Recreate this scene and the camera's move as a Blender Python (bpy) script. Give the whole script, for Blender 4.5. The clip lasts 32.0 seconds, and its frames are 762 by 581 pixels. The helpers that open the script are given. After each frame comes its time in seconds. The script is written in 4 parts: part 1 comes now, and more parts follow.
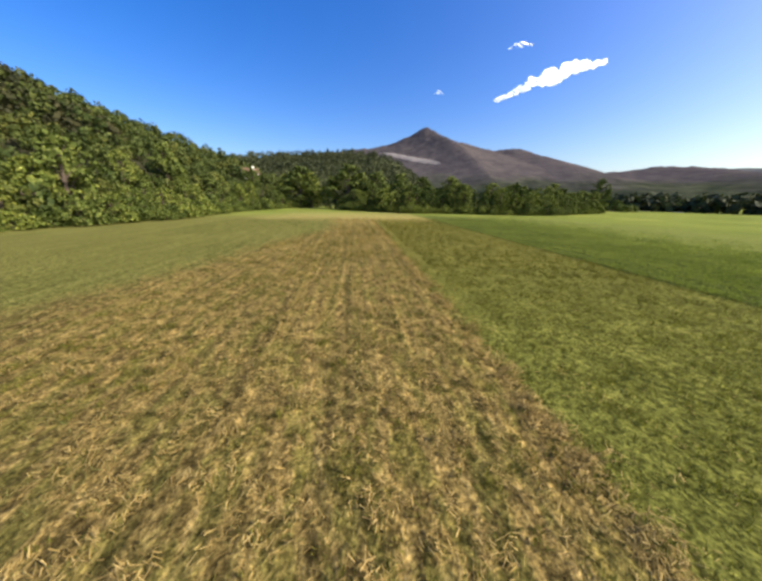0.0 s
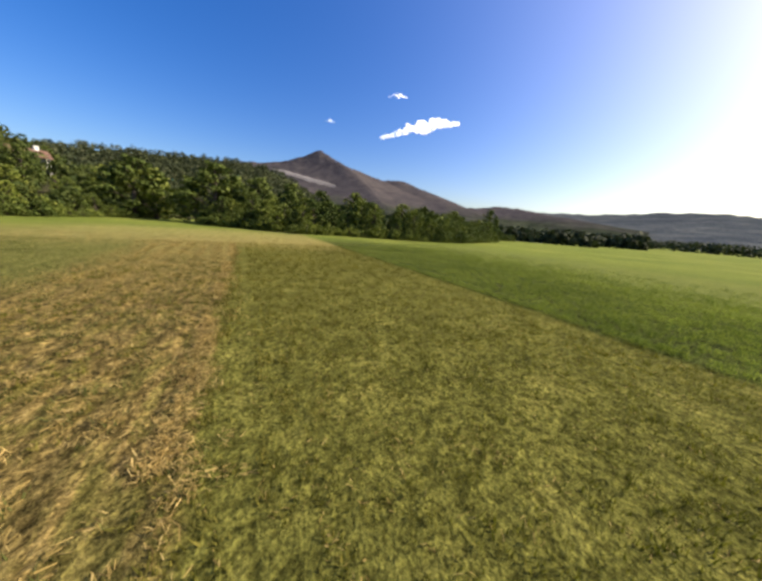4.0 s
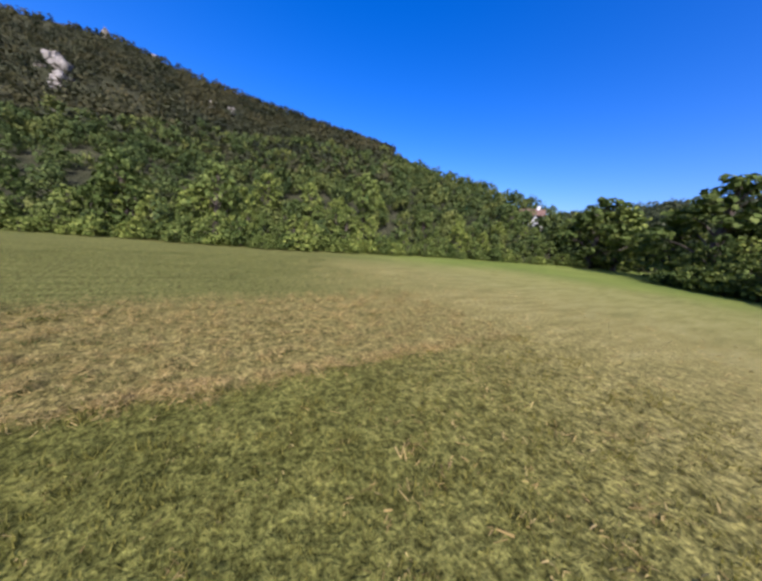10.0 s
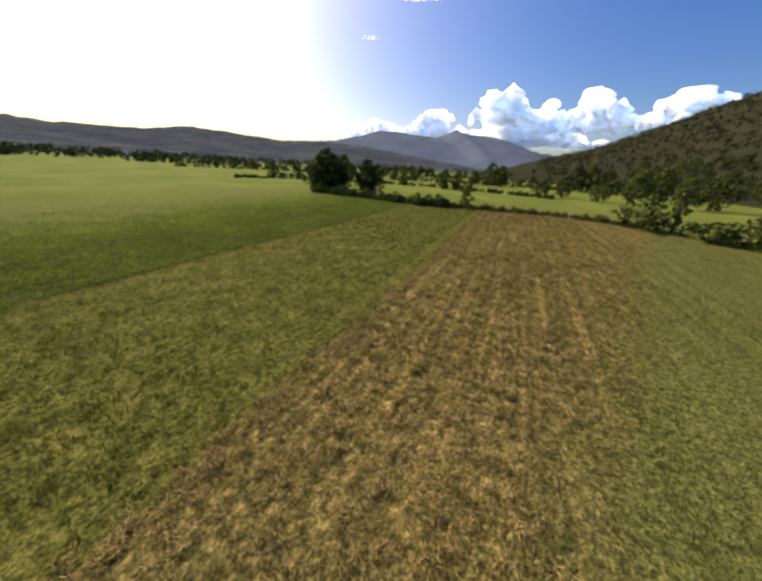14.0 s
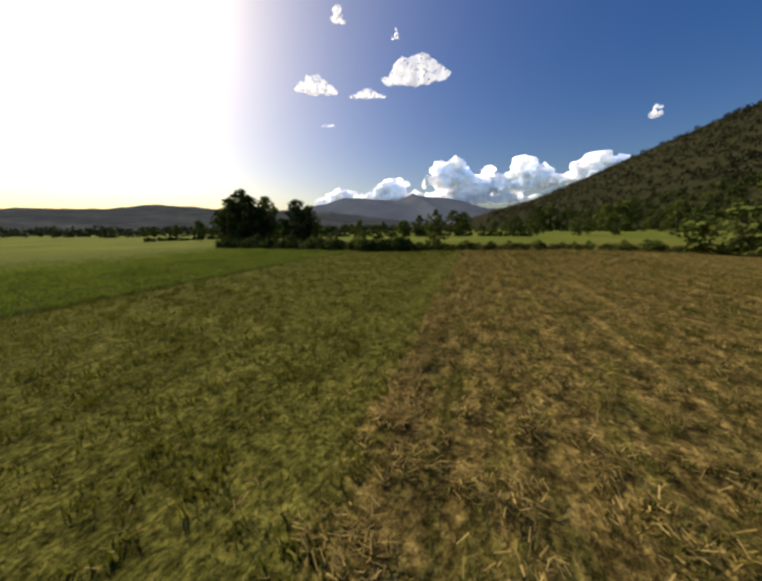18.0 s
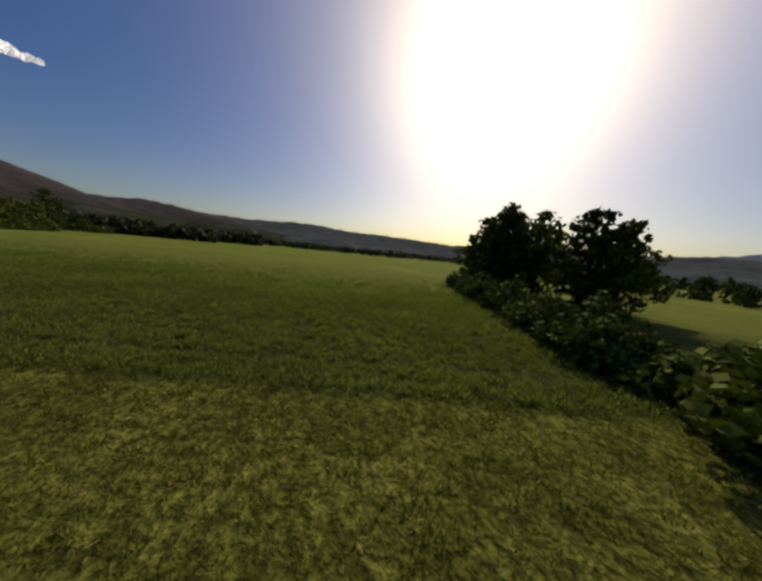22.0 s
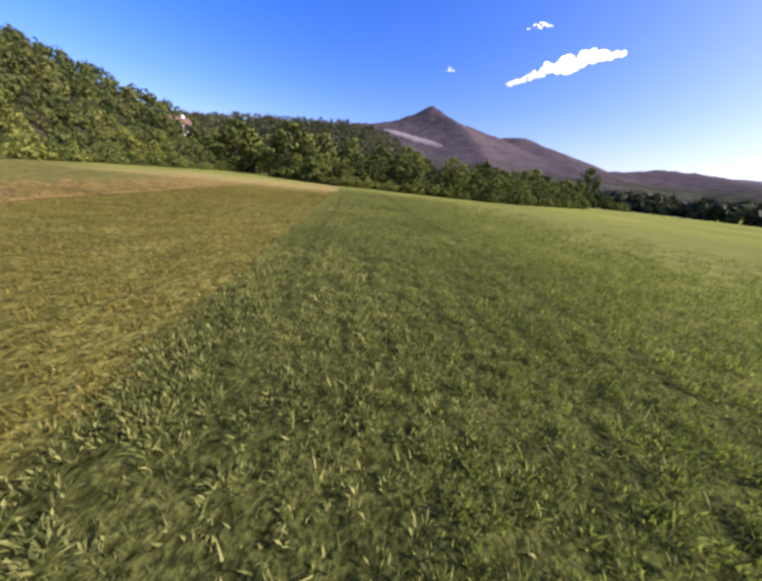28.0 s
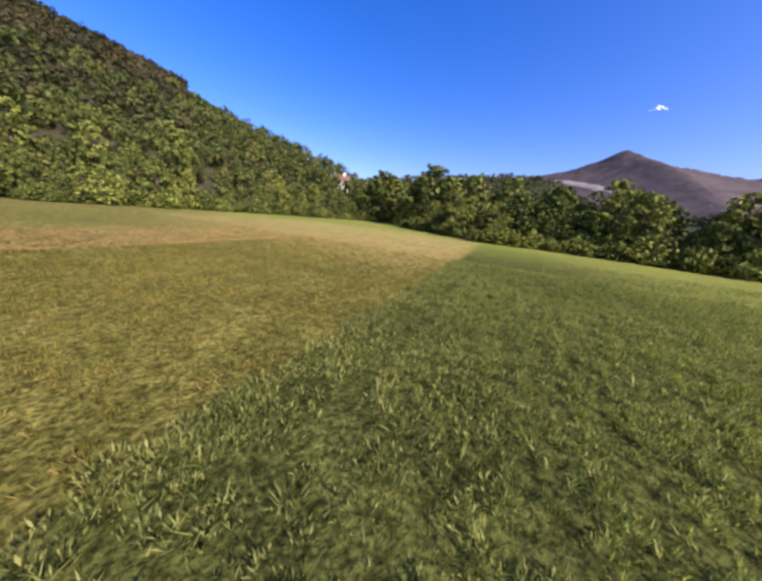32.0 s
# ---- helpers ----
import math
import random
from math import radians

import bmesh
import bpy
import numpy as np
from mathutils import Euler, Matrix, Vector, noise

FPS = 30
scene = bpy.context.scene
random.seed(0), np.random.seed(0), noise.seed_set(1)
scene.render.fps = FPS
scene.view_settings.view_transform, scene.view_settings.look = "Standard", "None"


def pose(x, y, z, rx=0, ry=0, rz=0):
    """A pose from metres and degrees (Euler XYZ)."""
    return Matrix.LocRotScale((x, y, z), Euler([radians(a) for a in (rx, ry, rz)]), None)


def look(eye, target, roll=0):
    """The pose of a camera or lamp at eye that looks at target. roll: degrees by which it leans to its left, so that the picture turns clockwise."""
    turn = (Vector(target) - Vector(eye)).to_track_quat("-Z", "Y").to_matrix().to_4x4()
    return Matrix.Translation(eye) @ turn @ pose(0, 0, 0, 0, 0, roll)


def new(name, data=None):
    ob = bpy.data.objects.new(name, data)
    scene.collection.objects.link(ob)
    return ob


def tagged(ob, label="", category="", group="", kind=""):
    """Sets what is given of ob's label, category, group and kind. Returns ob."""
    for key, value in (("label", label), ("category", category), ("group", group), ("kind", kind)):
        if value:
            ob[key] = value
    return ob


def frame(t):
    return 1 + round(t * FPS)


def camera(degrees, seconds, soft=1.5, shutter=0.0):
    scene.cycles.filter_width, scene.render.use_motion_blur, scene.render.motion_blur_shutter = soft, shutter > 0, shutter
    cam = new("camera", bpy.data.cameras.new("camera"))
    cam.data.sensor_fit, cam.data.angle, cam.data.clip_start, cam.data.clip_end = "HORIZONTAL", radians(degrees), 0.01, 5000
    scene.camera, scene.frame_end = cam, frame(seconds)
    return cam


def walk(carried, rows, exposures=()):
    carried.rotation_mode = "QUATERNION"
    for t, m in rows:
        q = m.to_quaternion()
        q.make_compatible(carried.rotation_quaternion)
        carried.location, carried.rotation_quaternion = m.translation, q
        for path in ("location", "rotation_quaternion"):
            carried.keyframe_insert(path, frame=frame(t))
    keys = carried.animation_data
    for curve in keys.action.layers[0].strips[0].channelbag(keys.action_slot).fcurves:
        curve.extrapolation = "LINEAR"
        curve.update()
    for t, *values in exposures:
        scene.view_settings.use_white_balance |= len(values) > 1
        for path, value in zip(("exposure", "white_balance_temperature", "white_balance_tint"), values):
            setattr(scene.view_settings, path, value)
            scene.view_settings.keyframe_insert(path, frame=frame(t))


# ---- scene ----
# seconds, x, y, height, heading (counter-clockwise from +y), tilt, lean to the right
FLIGHT = [
    (0.0, -3.20, -0.15, 3.52, -5.9, -19.2, -0.8),
    (0.5, -2.82, 2.01, 3.47, -11.9, -18.7, -0.9),
    (1.0, -2.43, 4.18, 3.41, -17.4, -18.3, -0.4),
    (1.5, -2.01, 6.37, 3.36, -22.0, -16.9, -1.5),
    (2.0, -1.56, 8.59, 3.31, -26.4, -12.6, -2.5),
    (2.5, -1.05, 10.85, 3.25, -29.7, -11.2, -4.6),
    (3.0, -0.49, 13.18, 3.20, -24.4, -14.2, -4.4),
    (3.5, 0.14, 15.56, 3.09, -27.5, -14.0, -5.1),
    (5.5, 3.29, 25.94, 2.67, -28.3, -14.2, -3.0),
    (6.0, 4.31, 28.65, 2.56, -32.0, -10.6, -3.1),
    (6.5, 5.66, 31.37, 2.56, -34.6, -11.7, -4.3),
    (7.0, 6.80, 33.82, 2.56, -26.4, -12.1, -1.8),
    (7.5, 7.11, 35.66, 2.56, -13.6, -11.9, 0.3),
    (8.0, 7.09, 37.17, 2.56, 1.8, -12.2, -2.2),
    (8.5, 7.24, 38.53, 2.56, 17.5, -11.1, -3.3),
    (9.0, 7.08, 39.72, 2.56, 29.4, -10.4, -5.9),
    (9.5, 6.22, 40.88, 2.72, 43.8, -10.8, -5.7),
    (10.0, 4.99, 41.77, 2.88, 60.5, -11.6, -5.1),
    (10.5, 3.48, 42.16, 3.04, 77.9, -13.4, -7.1),
    (11.0, 1.91, 42.17, 3.20, 100.6, -15.2, -5.1),
    (11.5, 0.51, 41.81, 3.44, 121.4, -18.7, -3.5),
    (12.0, -0.63, 41.11, 3.68, 143.5, -22.6, -0.6),
    (12.5, -1.19, 40.13, 3.92, 164.2, -23.0, -0.6),
    (13.0, -1.85, 38.87, 4.55, 186.8, -23.2, -0.2),
    (13.5, -3.30, 37.35, 5.10, 199.5, -25.0, -1.6),
    (14.0, -4.20, 35.61, 5.25, 205.3, -25.2, -3.2),
    (14.5, -4.20, 33.72, 4.90, 199.2, -26.5, -3.2),
    (16.5, -2.41, 24.49, 2.56, 198.7, -14.5, 0.4),
    (17.0, -2.07, 22.23, 2.24, 196.3, -14.1, 0.8),
    (17.5, -1.48, 20.38, 2.24, 202.2, -15.2, 1.3),
    (18.0, -0.94, 18.60, 2.24, 200.0, -13.3, 1.0),
    (18.5, -0.71, 16.51, 2.24, 198.5, -14.3, -1.7),
    (19.0, -0.22, 14.27, 2.24, 196.7, -12.4, -2.8),
    (19.5, 0.56, 12.00, 2.24, 201.0, -11.2, -4.7),
    (20.0, 1.34, 9.51, 2.24, 209.4, -11.6, -5.1),
    (20.5, 2.52, 6.64, 2.24, 219.0, -12.3, -3.8),
    (21.0, 4.18, 4.16, 2.27, 232.7, -11.2, -5.6),
    (21.5, 5.69, 1.45, 2.29, 247.4, -10.2, -5.4),
    (22.0, 7.16, -1.05, 2.32, 268.3, -7.8, -5.6),
    (22.5, 8.68, -2.72, 2.60, 289.8, -11.7, -4.6),
    (23.0, 10.14, -3.70, 2.88, 311.7, -11.6, -9.4),
    (23.5, 11.06, -3.81, 3.20, 335.6, -12.4, -8.0),
    (24.0, 11.86, -3.26, 3.52, 353.5, -16.1, -7.0),
    (24.5, 12.53, -2.16, 3.68, 359.5, -19.5, -7.8),
    (25.0, 13.13, -0.66, 3.84, 360.9, -18.5, -7.2),
    (25.5, 13.59, 1.01, 3.84, 362.1, -18.3, -8.9),
    (27.5, 13.58, 9.21, 2.56, 354.4, -27.7, -7.6),
    (28.0, 13.55, 11.63, 2.24, 352.2, -22.9, -6.0),
    (28.5, 13.79, 14.29, 2.20, 349.9, -19.4, -5.1),
    (29.0, 14.13, 17.07, 2.16, 346.6, -19.1, -4.6),
    (29.5, 14.39, 19.91, 2.12, 343.5, -18.4, -4.6),
    (30.0, 14.55, 22.76, 2.08, 342.4, -16.8, -5.1),
    (30.5, 14.53, 25.55, 2.12, 352.6, -16.5, -5.6),
    (31.0, 14.37, 28.30, 2.16, 360.9, -16.7, -5.0),
    (31.5, 14.08, 31.01, 2.20, 373.2, -16.7, -6.0),
    (32.0, 13.74, 33.69, 2.24, 384.0, -16.0, -6.0),
]


def aim(x, y, z, heading, tilt, lean):
    h, p = radians(heading), radians(tilt)
    ahead = (x - math.sin(h) * math.cos(p), y + math.cos(h) * math.cos(p), z + math.sin(p))
    return look((x, y, z), ahead, -lean)


cam = camera(111, 32.0, soft=3.1, shutter=0.03)
walk(cam, [(r[0], aim(*r[1:])) for r in FLIGHT],
     exposures=[(0.0, 0.87, 6500, 13), (2.0, 0.76, 7150, 10), (3.0, 0.72, 6800, 11), (6.0, 0.62, 7000, 14), (7.0, 0.56, 7100, 15), (8.4, 0.78, 7100, 15), (9.0, 0.78, 5750, 26), (9.4, 0.77, 5700, 25), (10.0, 0.72, 5400, 24), (11.0, 0.80, 4500, 48), (12.0, 0.70, 4200, 52), (12.4, 0.74, 5000, 16),
                (12.9, 0.48, 6900, 13), (14.5, 0.24, 6800, 13), (17.0, -0.18, 7100, 9), (18.0, -0.28, 7400, 9), (20.0, -0.56, 7900, 10), (21.0, -0.68, 7600, 10), (22.3, -0.82, 7200, 10), (23.0, 0.12, 7000, 12), (24.0, 0.91, 7100, 24), (25.0, 0.92, 6300, 29),
                (28.0, 0.95, 6050, 38), (30.0, 0.92, 6700, 36), (31.0, 0.90, 6950, 30), (32.0, 0.96, 6200, 34)])

# ---- daylight ----
SUN_AZ, SUN_EL = 111.0, 37.0   # degrees clockwise from +y, above the horizon
world = bpy.data.worlds.new("sky")
scene.world = world
world.use_nodes = True
wn = world.node_tree
wn.nodes.clear()
sky = wn.nodes.new("ShaderNodeTexSky")
sky.sky_type, sky.sun_disc = "NISHITA", False
sky.sun_elevation, sky.sun_rotation = radians(SUN_EL), radians(SUN_AZ)
sky.air_density, sky.dust_density, sky.ozone_density, sky.altitude = 1.0, 3.0, 2.6, 200
bg = wn.nodes.new("ShaderNodeBackground")
bg.inputs["Strength"].default_value = 0.134
wo = wn.nodes.new("ShaderNodeOutputWorld")
tone = wn.nodes.new("ShaderNodeHueSaturation")
tone.inputs["Hue"].default_value, tone.inputs["Saturation"].default_value = 0.515, 1.46
wn.links.new(sky.outputs[0], tone.inputs["Color"])
wn.links.new(tone.outputs[0], bg.inputs[0])
wn.links.new(bg.outputs[0], wo.inputs[0])

sun_data = bpy.data.lights.new("sun", "SUN")
sun_data.energy, sun_data.angle, sun_data.color = 3.75, radians(0.6), (1.0, 0.93, 0.8)
sun = new("sun", sun_data)
sa, se = radians(SUN_AZ), radians(SUN_EL)
sun.matrix_world = look((400 * math.sin(sa) * math.cos(se), 400 * math.cos(sa) * math.cos(se), 400 * math.sin(se)), (0, 0, 0))

# ---- materials ----


class Mat:
    """A small builder for node materials."""

    def __init__(self, name, rough=0.9, spec=0.15):
        self.m = bpy.data.materials.new(name)
        self.m.use_nodes = True
        self.t = self.m.node_tree
        self.b = self.t.nodes["Principled BSDF"]
        self.b.inputs["Roughness"].default_value = rough
        self.b.inputs["Specular IOR Level"].default_value = spec
        self.geo = self.t.nodes.new("ShaderNodeNewGeometry")

    def node(self, kind, operation="", data_type="", blend_type=""):
        n = self.t.nodes.new("ShaderNode" + kind)
        if operation:
            n.operation = operation
        if data_type:
            n.data_type = data_type
        if blend_type:
            n.blend_type = blend_type
        return n

    def link(self, a, b):
        self.t.links.new(a, b)

    def scaled(self, vec):
        n = self.node("VectorMath", operation="MULTIPLY")
        self.link(self.geo.outputs["Position"], n.inputs[0])
        n.inputs[1].default_value = vec
        return n.outputs[0]

    def noise(self, scale, detail=4, rough=0.6, at=None):
        n = self.node("TexNoise")
        n.inputs["Scale"].default_value, n.inputs["Detail"].default_value = scale, detail
        n.inputs["Roughness"].default_value = rough
        self.link(at if at is not None else self.geo.outputs["Position"], n.inputs["Vector"])
        return n.outputs["Fac"]

    def ramp(self, fac, stops):
        n = self.node("ValToRGB")
        el = n.color_ramp.elements
        while len(el) < len(stops):
            el.new(0.5)
        for e, (pos, col) in zip(el, stops):
            e.position, e.color = pos, (*col, 1)
        self.link(fac, n.inputs[0])
        return n.outputs[0]

    def step(self, value, lo, hi):
        n = self.node("MapRange")
        n.interpolation_type = "SMOOTHSTEP"
        n.inputs["From Min"].default_value, n.inputs["From Max"].default_value = lo, hi
        self.link(value, n.inputs["Value"])
        return n.outputs[0]

    def mix(self, fac, a, b, blend="MIX"):
        n = self.node("Mix", data_type="RGBA", blend_type=blend)
        for slot, v in ((0, fac), (6, a), (7, b)):
            if isinstance(v, (int, float)):
                n.inputs[slot].default_value = v
            elif isinstance(v, tuple):
                n.inputs[slot].default_value = (*v, 1)
            else:
                self.link(v, n.inputs[slot])
        return n.outputs[2]

    def math(self, op, a, b=0.0):
        n = self.node("Math", operation=op)
        for slot, v in ((0, a), (1, b)):
            if isinstance(v, (int, float)):
                n.inputs[slot].default_value = v
            else:
                self.link(v, n.inputs[slot])
        return n.outputs[0]

    def xyz(self):
        n = self.node("SeparateXYZ")
        self.link(self.geo.outputs["Position"], n.inputs[0])
        return n.outputs

    def base(self, c):
        self.link(c, self.b.inputs["Base Color"])
        return self

    def bump(self, h, strength=0.5, dist=0.05):
        n = self.node("Bump")
        n.inputs["Strength"].default_value, n.inputs["Distance"].default_value = strength, dist
        self.link(h, n.inputs["Height"])
        self.link(n.outputs[0], self.b.inputs["Normal"])
        return self


def dryness(k, y):
    """0 to 1: how far the mown meadow has dried, most in the north."""
    return k.step(y, 42.0, 56.0)


def leafy(name, dark, mid, light, thin=0.25, patch=0.05, crowns=0.0, dry=False):
    """Foliage or grass: each leaf a little different, larger drifts of tone, some light coming through."""
    k = Mat(name, 0.7, 0.1)
    one = k.ramp(k.geo.outputs["Random Per Island"], [(0.0, dark), (0.5, mid), (1.0, light)])
    drift = k.ramp(k.noise(patch, 3), [(0.3, (0.56, 0.58, 0.54)), (0.7, (1.0, 0.95, 0.9))])
    col = k.mix(1.0, one, drift, "MULTIPLY")
    if crowns:
        cell = k.node("TexVoronoi")
        cell.inputs["Scale"].default_value = crowns
        k.link(k.scaled((1, 1, 0.6)), cell.inputs["Vector"])
        pick = k.node("SeparateColor")
        k.link(cell.outputs["Color"], pick.inputs[0])
        col = k.mix(1.0, col, k.ramp(pick.outputs[0], [(0.0, (0.42, 0.52, 0.43)), (0.35, (0.78, 0.89, 0.74)), (0.65, (1.02, 1.05, 0.82)), (1.0, (1.22, 1.14, 0.84))]), "MULTIPLY")
    if dry:
        x, y, z = k.xyz()
        lush = k.math("SUBTRACT", 1.0, dryness(k, y))
        fresh = k.mix(k.step(y, 3.0, 20.0), (0.97, 1.01, 0.75), (1.05, 1.03, 0.78))
        col = k.mix(lush, k.mix(1.0, col, (1.26, 1.08, 0.72), "MULTIPLY"), k.mix(1.0, col, fresh, "MULTIPLY"))
    k.base(col)
    tr = k.node("BsdfTranslucent")
    k.link(k.mix(1.0, col, (0.95, 1.15, 0.5), "MULTIPLY"), tr.inputs["Color"])
    ms = k.node("MixShader")
    ms.inputs[0].default_value = thin
    k.link(k.b.outputs[0], ms.inputs[1])
    k.link(tr.outputs[0], ms.inputs[2])
    k.link(ms.outputs[0], k.t.nodes["Material Output"].inputs["Surface"])
    return k.m


def tree_leaf(name, dark, mid, light):
    """Leaves of single trees: the tone also differs from tree to tree."""
    k = Mat(name, 0.75, 0.05)
    info = k.node("ObjectInfo")
    one = k.ramp(k.geo.outputs["Random Per Island"], [(0.0, dark), (0.5, mid), (1.0, light)])
    tone = k.ramp(info.outputs["Random"], [(0.0, (0.34, 0.42, 0.36)), (0.35, (0.66, 0.72, 0.58)), (0.7, (1.04, 1.06, 0.72)), (0.86, (0.9, 0.94, 0.74)), (1.0, (0.5, 0.58, 0.54))])
    col = k.mix(1.0, one, tone, "MULTIPLY")
    k.base(col)
    tr = k.node("BsdfTranslucent")
    k.link(k.mix(1.0, col, (0.95, 1.15, 0.5), "MULTIPLY"), tr.inputs["Color"])
    ms = k.node("MixShader")
    ms.inputs[0].default_value = 0.09
    k.link(k.b.outputs[0], ms.inputs[1])
    k.link(tr.outputs[0], ms.inputs[2])
    k.link(ms.outputs[0], k.t.nodes["Material Output"].inputs["Surface"])
    return k.m


LINE_A, LINE_B = 0.0, 11.2     # edge of the cut hay, edge of the uncut grass


def field_material():
    k = Mat("meadow", 1.0, 0.02)
    x, y, z = k.xyz()
    wob = k.math("MULTIPLY", k.math("SUBTRACT", k.noise(0.35, 4), 0.5), 1.2)
    xw = k.math("ADD", x, wob)
    fine, mid, big = k.noise(9, 6, 0.7), k.noise(0.9, 5), k.noise(0.06, 4)
    rows = k.noise(1.0, 5, 0.6, k.scaled((2.2, 0.12, 1)))
    green = k.mix(dryness(k, y),
                  k.ramp(mid, [(0.25, (0.09, 0.094, 0.021)), (0.55, (0.17, 0.17, 0.039)), (0.8, (0.28, 0.262, 0.067))]),
                  k.ramp(mid, [(0.25, (0.2, 0.165, 0.05)), (0.55, (0.29, 0.238, 0.074)), (0.8, (0.38, 0.31, 0.10))]))
    green = k.mix(1.0, green, k.mix(k.step(y, 3.0, 20.0), (0.97, 1.0, 0.94), (1.05, 1.0, 1.0)), "MULTIPLY")
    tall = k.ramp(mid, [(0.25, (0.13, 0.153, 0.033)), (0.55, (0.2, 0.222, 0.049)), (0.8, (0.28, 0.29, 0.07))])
    # darker soil and the shade below the blades, both put into this colour
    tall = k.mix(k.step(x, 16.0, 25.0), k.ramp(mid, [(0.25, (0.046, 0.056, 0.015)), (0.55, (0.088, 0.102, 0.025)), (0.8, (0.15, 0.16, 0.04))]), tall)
    # the near-black of holes among the stalks is put into the hay colour
    hay_holes = k.noise(4.6, 5, 0.72, k.scaled((1.0, 0.6, 1)))
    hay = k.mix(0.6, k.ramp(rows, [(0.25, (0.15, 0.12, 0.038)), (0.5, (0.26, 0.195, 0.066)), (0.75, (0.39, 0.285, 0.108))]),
                k.ramp(hay_holes, [(0.40, (0.028, 0.024, 0.011)), (0.48, (0.15, 0.108, 0.04)), (0.57, (0.36, 0.26, 0.095)), (0.7, (0.56, 0.42, 0.17))]))
    regrown = k.math("MULTIPLY", k.step(k.noise(1.3, 4, 0.65, k.scaled((1.6, 0.5, 1))), 0.45, 0.58), k.math("SUBTRACT", 0.7, k.math("MULTIPLY", k.step(y, 22.0, 36.0), 0.55)))
    hay = k.mix(regrown, hay, k.ramp(fine, [(0.3, (0.08, 0.082, 0.02)), (0.7, (0.24, 0.215, 0.058))]))
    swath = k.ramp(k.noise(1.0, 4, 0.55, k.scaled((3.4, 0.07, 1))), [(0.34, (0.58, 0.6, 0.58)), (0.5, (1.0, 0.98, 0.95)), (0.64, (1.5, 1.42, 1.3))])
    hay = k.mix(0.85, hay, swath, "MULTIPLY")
    hay = k.mix(k.math("MULTIPLY", k.step(y, 28.0, 42.0), 0.7), hay, k.ramp(mid, [(0.25, (0.2, 0.172, 0.05)), (0.55, (0.3, 0.25, 0.076)), (0.8, (0.4, 0.33, 0.11))]))
    mown = k.ramp(rows, [(0.25, (0.122, 0.124, 0.032)), (0.5, (0.182, 0.178, 0.048)), (0.8, (0.255, 0.236, 0.072))])
    far = k.ramp(big, [(0.3, (0.16, 0.205, 0.036)), (0.5, (0.215, 0.25, 0.046)), (0.7, (0.29, 0.3, 0.066))])
    edge = k.math("ADD", xw, k.math("ADD", k.math("MULTIPLY", k.noise(0.10, 4), 3.0), k.math("MULTIPLY", k.math("MINIMUM", y, 31.0), -0.33)))
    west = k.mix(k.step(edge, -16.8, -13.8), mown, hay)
    col = k.mix(k.step(xw, LINE_A - 0.4, LINE_A + 0.4), west, green)
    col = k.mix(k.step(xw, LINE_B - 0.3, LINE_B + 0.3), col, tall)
    up = k.math("ABSOLUTE", k.math("SUBTRACT", y, 20.0))
    away = k.step(k.math("MAXIMUM", up, k.math("MULTIPLY", k.math("ABSOLUTE", x), 0.9)), 29.0, 50.0)
    col = k.mix(away, col, far)
    cured = k.ramp(k.noise(1.1, 5, 0.65, k.scaled((1.4, 0.3, 1))), [(0.3, (0.24, 0.205, 0.064)), (0.5, (0.37, 0.308, 0.10)), (0.72, (0.48, 0.40, 0.148))])
    drift = k.math("MULTIPLY", k.math("SUBTRACT", k.noise(0.12, 4, 0.6), 0.5), 14.0)
    north = k.math("MULTIPLY", k.step(k.math("ADD", y, drift), 41.0, 54.0), k.math("SUBTRACT", 1.0, k.step(k.math("ADD", y, drift), 66.0, 82.0)))
    wide = k.math("MULTIPLY", k.step(k.math("ADD", x, drift), -26.0, -14.0), k.math("SUBTRACT", 1.0, k.step(xw, LINE_B - 1.2, LINE_B + 0.2)))
    col = k.mix(k.math("MULTIPLY", k.math("MULTIPLY", north, wide), 0.65), col, cured)
    near = k.math("MULTIPLY", k.math("MULTIPLY", k.step(x, -40.0, -22.0), k.math("SUBTRACT", 1.0, k.step(x, 19.0, 32.0))),
                  k.math("MULTIPLY", k.step(y, -14.0, -8.0), k.math("SUBTRACT", 1.0, k.step(y, 46.0, 60.0))))
    # bare soil and shade between tufts, put into the near ground as dark noise
    gaps = k.ramp(k.noise(6, 4, 0.65), [(0.38, (0.48, 0.48, 0.44)), (0.50, (0.9, 0.9, 0.85)), (0.62, (1.24, 1.22, 1.15))])
    fleck = k.ramp(k.noise(19, 3, 0.6), [(0.36, (0.5, 0.5, 0.46)), (0.50, (0.94, 0.94, 0.91)), (0.64, (1.38, 1.36, 1.29))])
    gapped = k.mix(1.0, k.mix(1.0, col, gaps, "MULTIPLY"), fleck, "MULTIPLY")
    col = k.mix(near, k.mix(0.5, col, k.ramp(fine, [(0.3, (0.3, 0.3, 0.27)), (0.7, (1.1, 1.1, 1.0))]), "MULTIPLY"), gapped)
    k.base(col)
    k.bump(k.math("ADD", fine, k.math("MULTIPLY", k.noise(6, 4, 0.65), 1.5)), 1.0, 0.08)
    return k.m


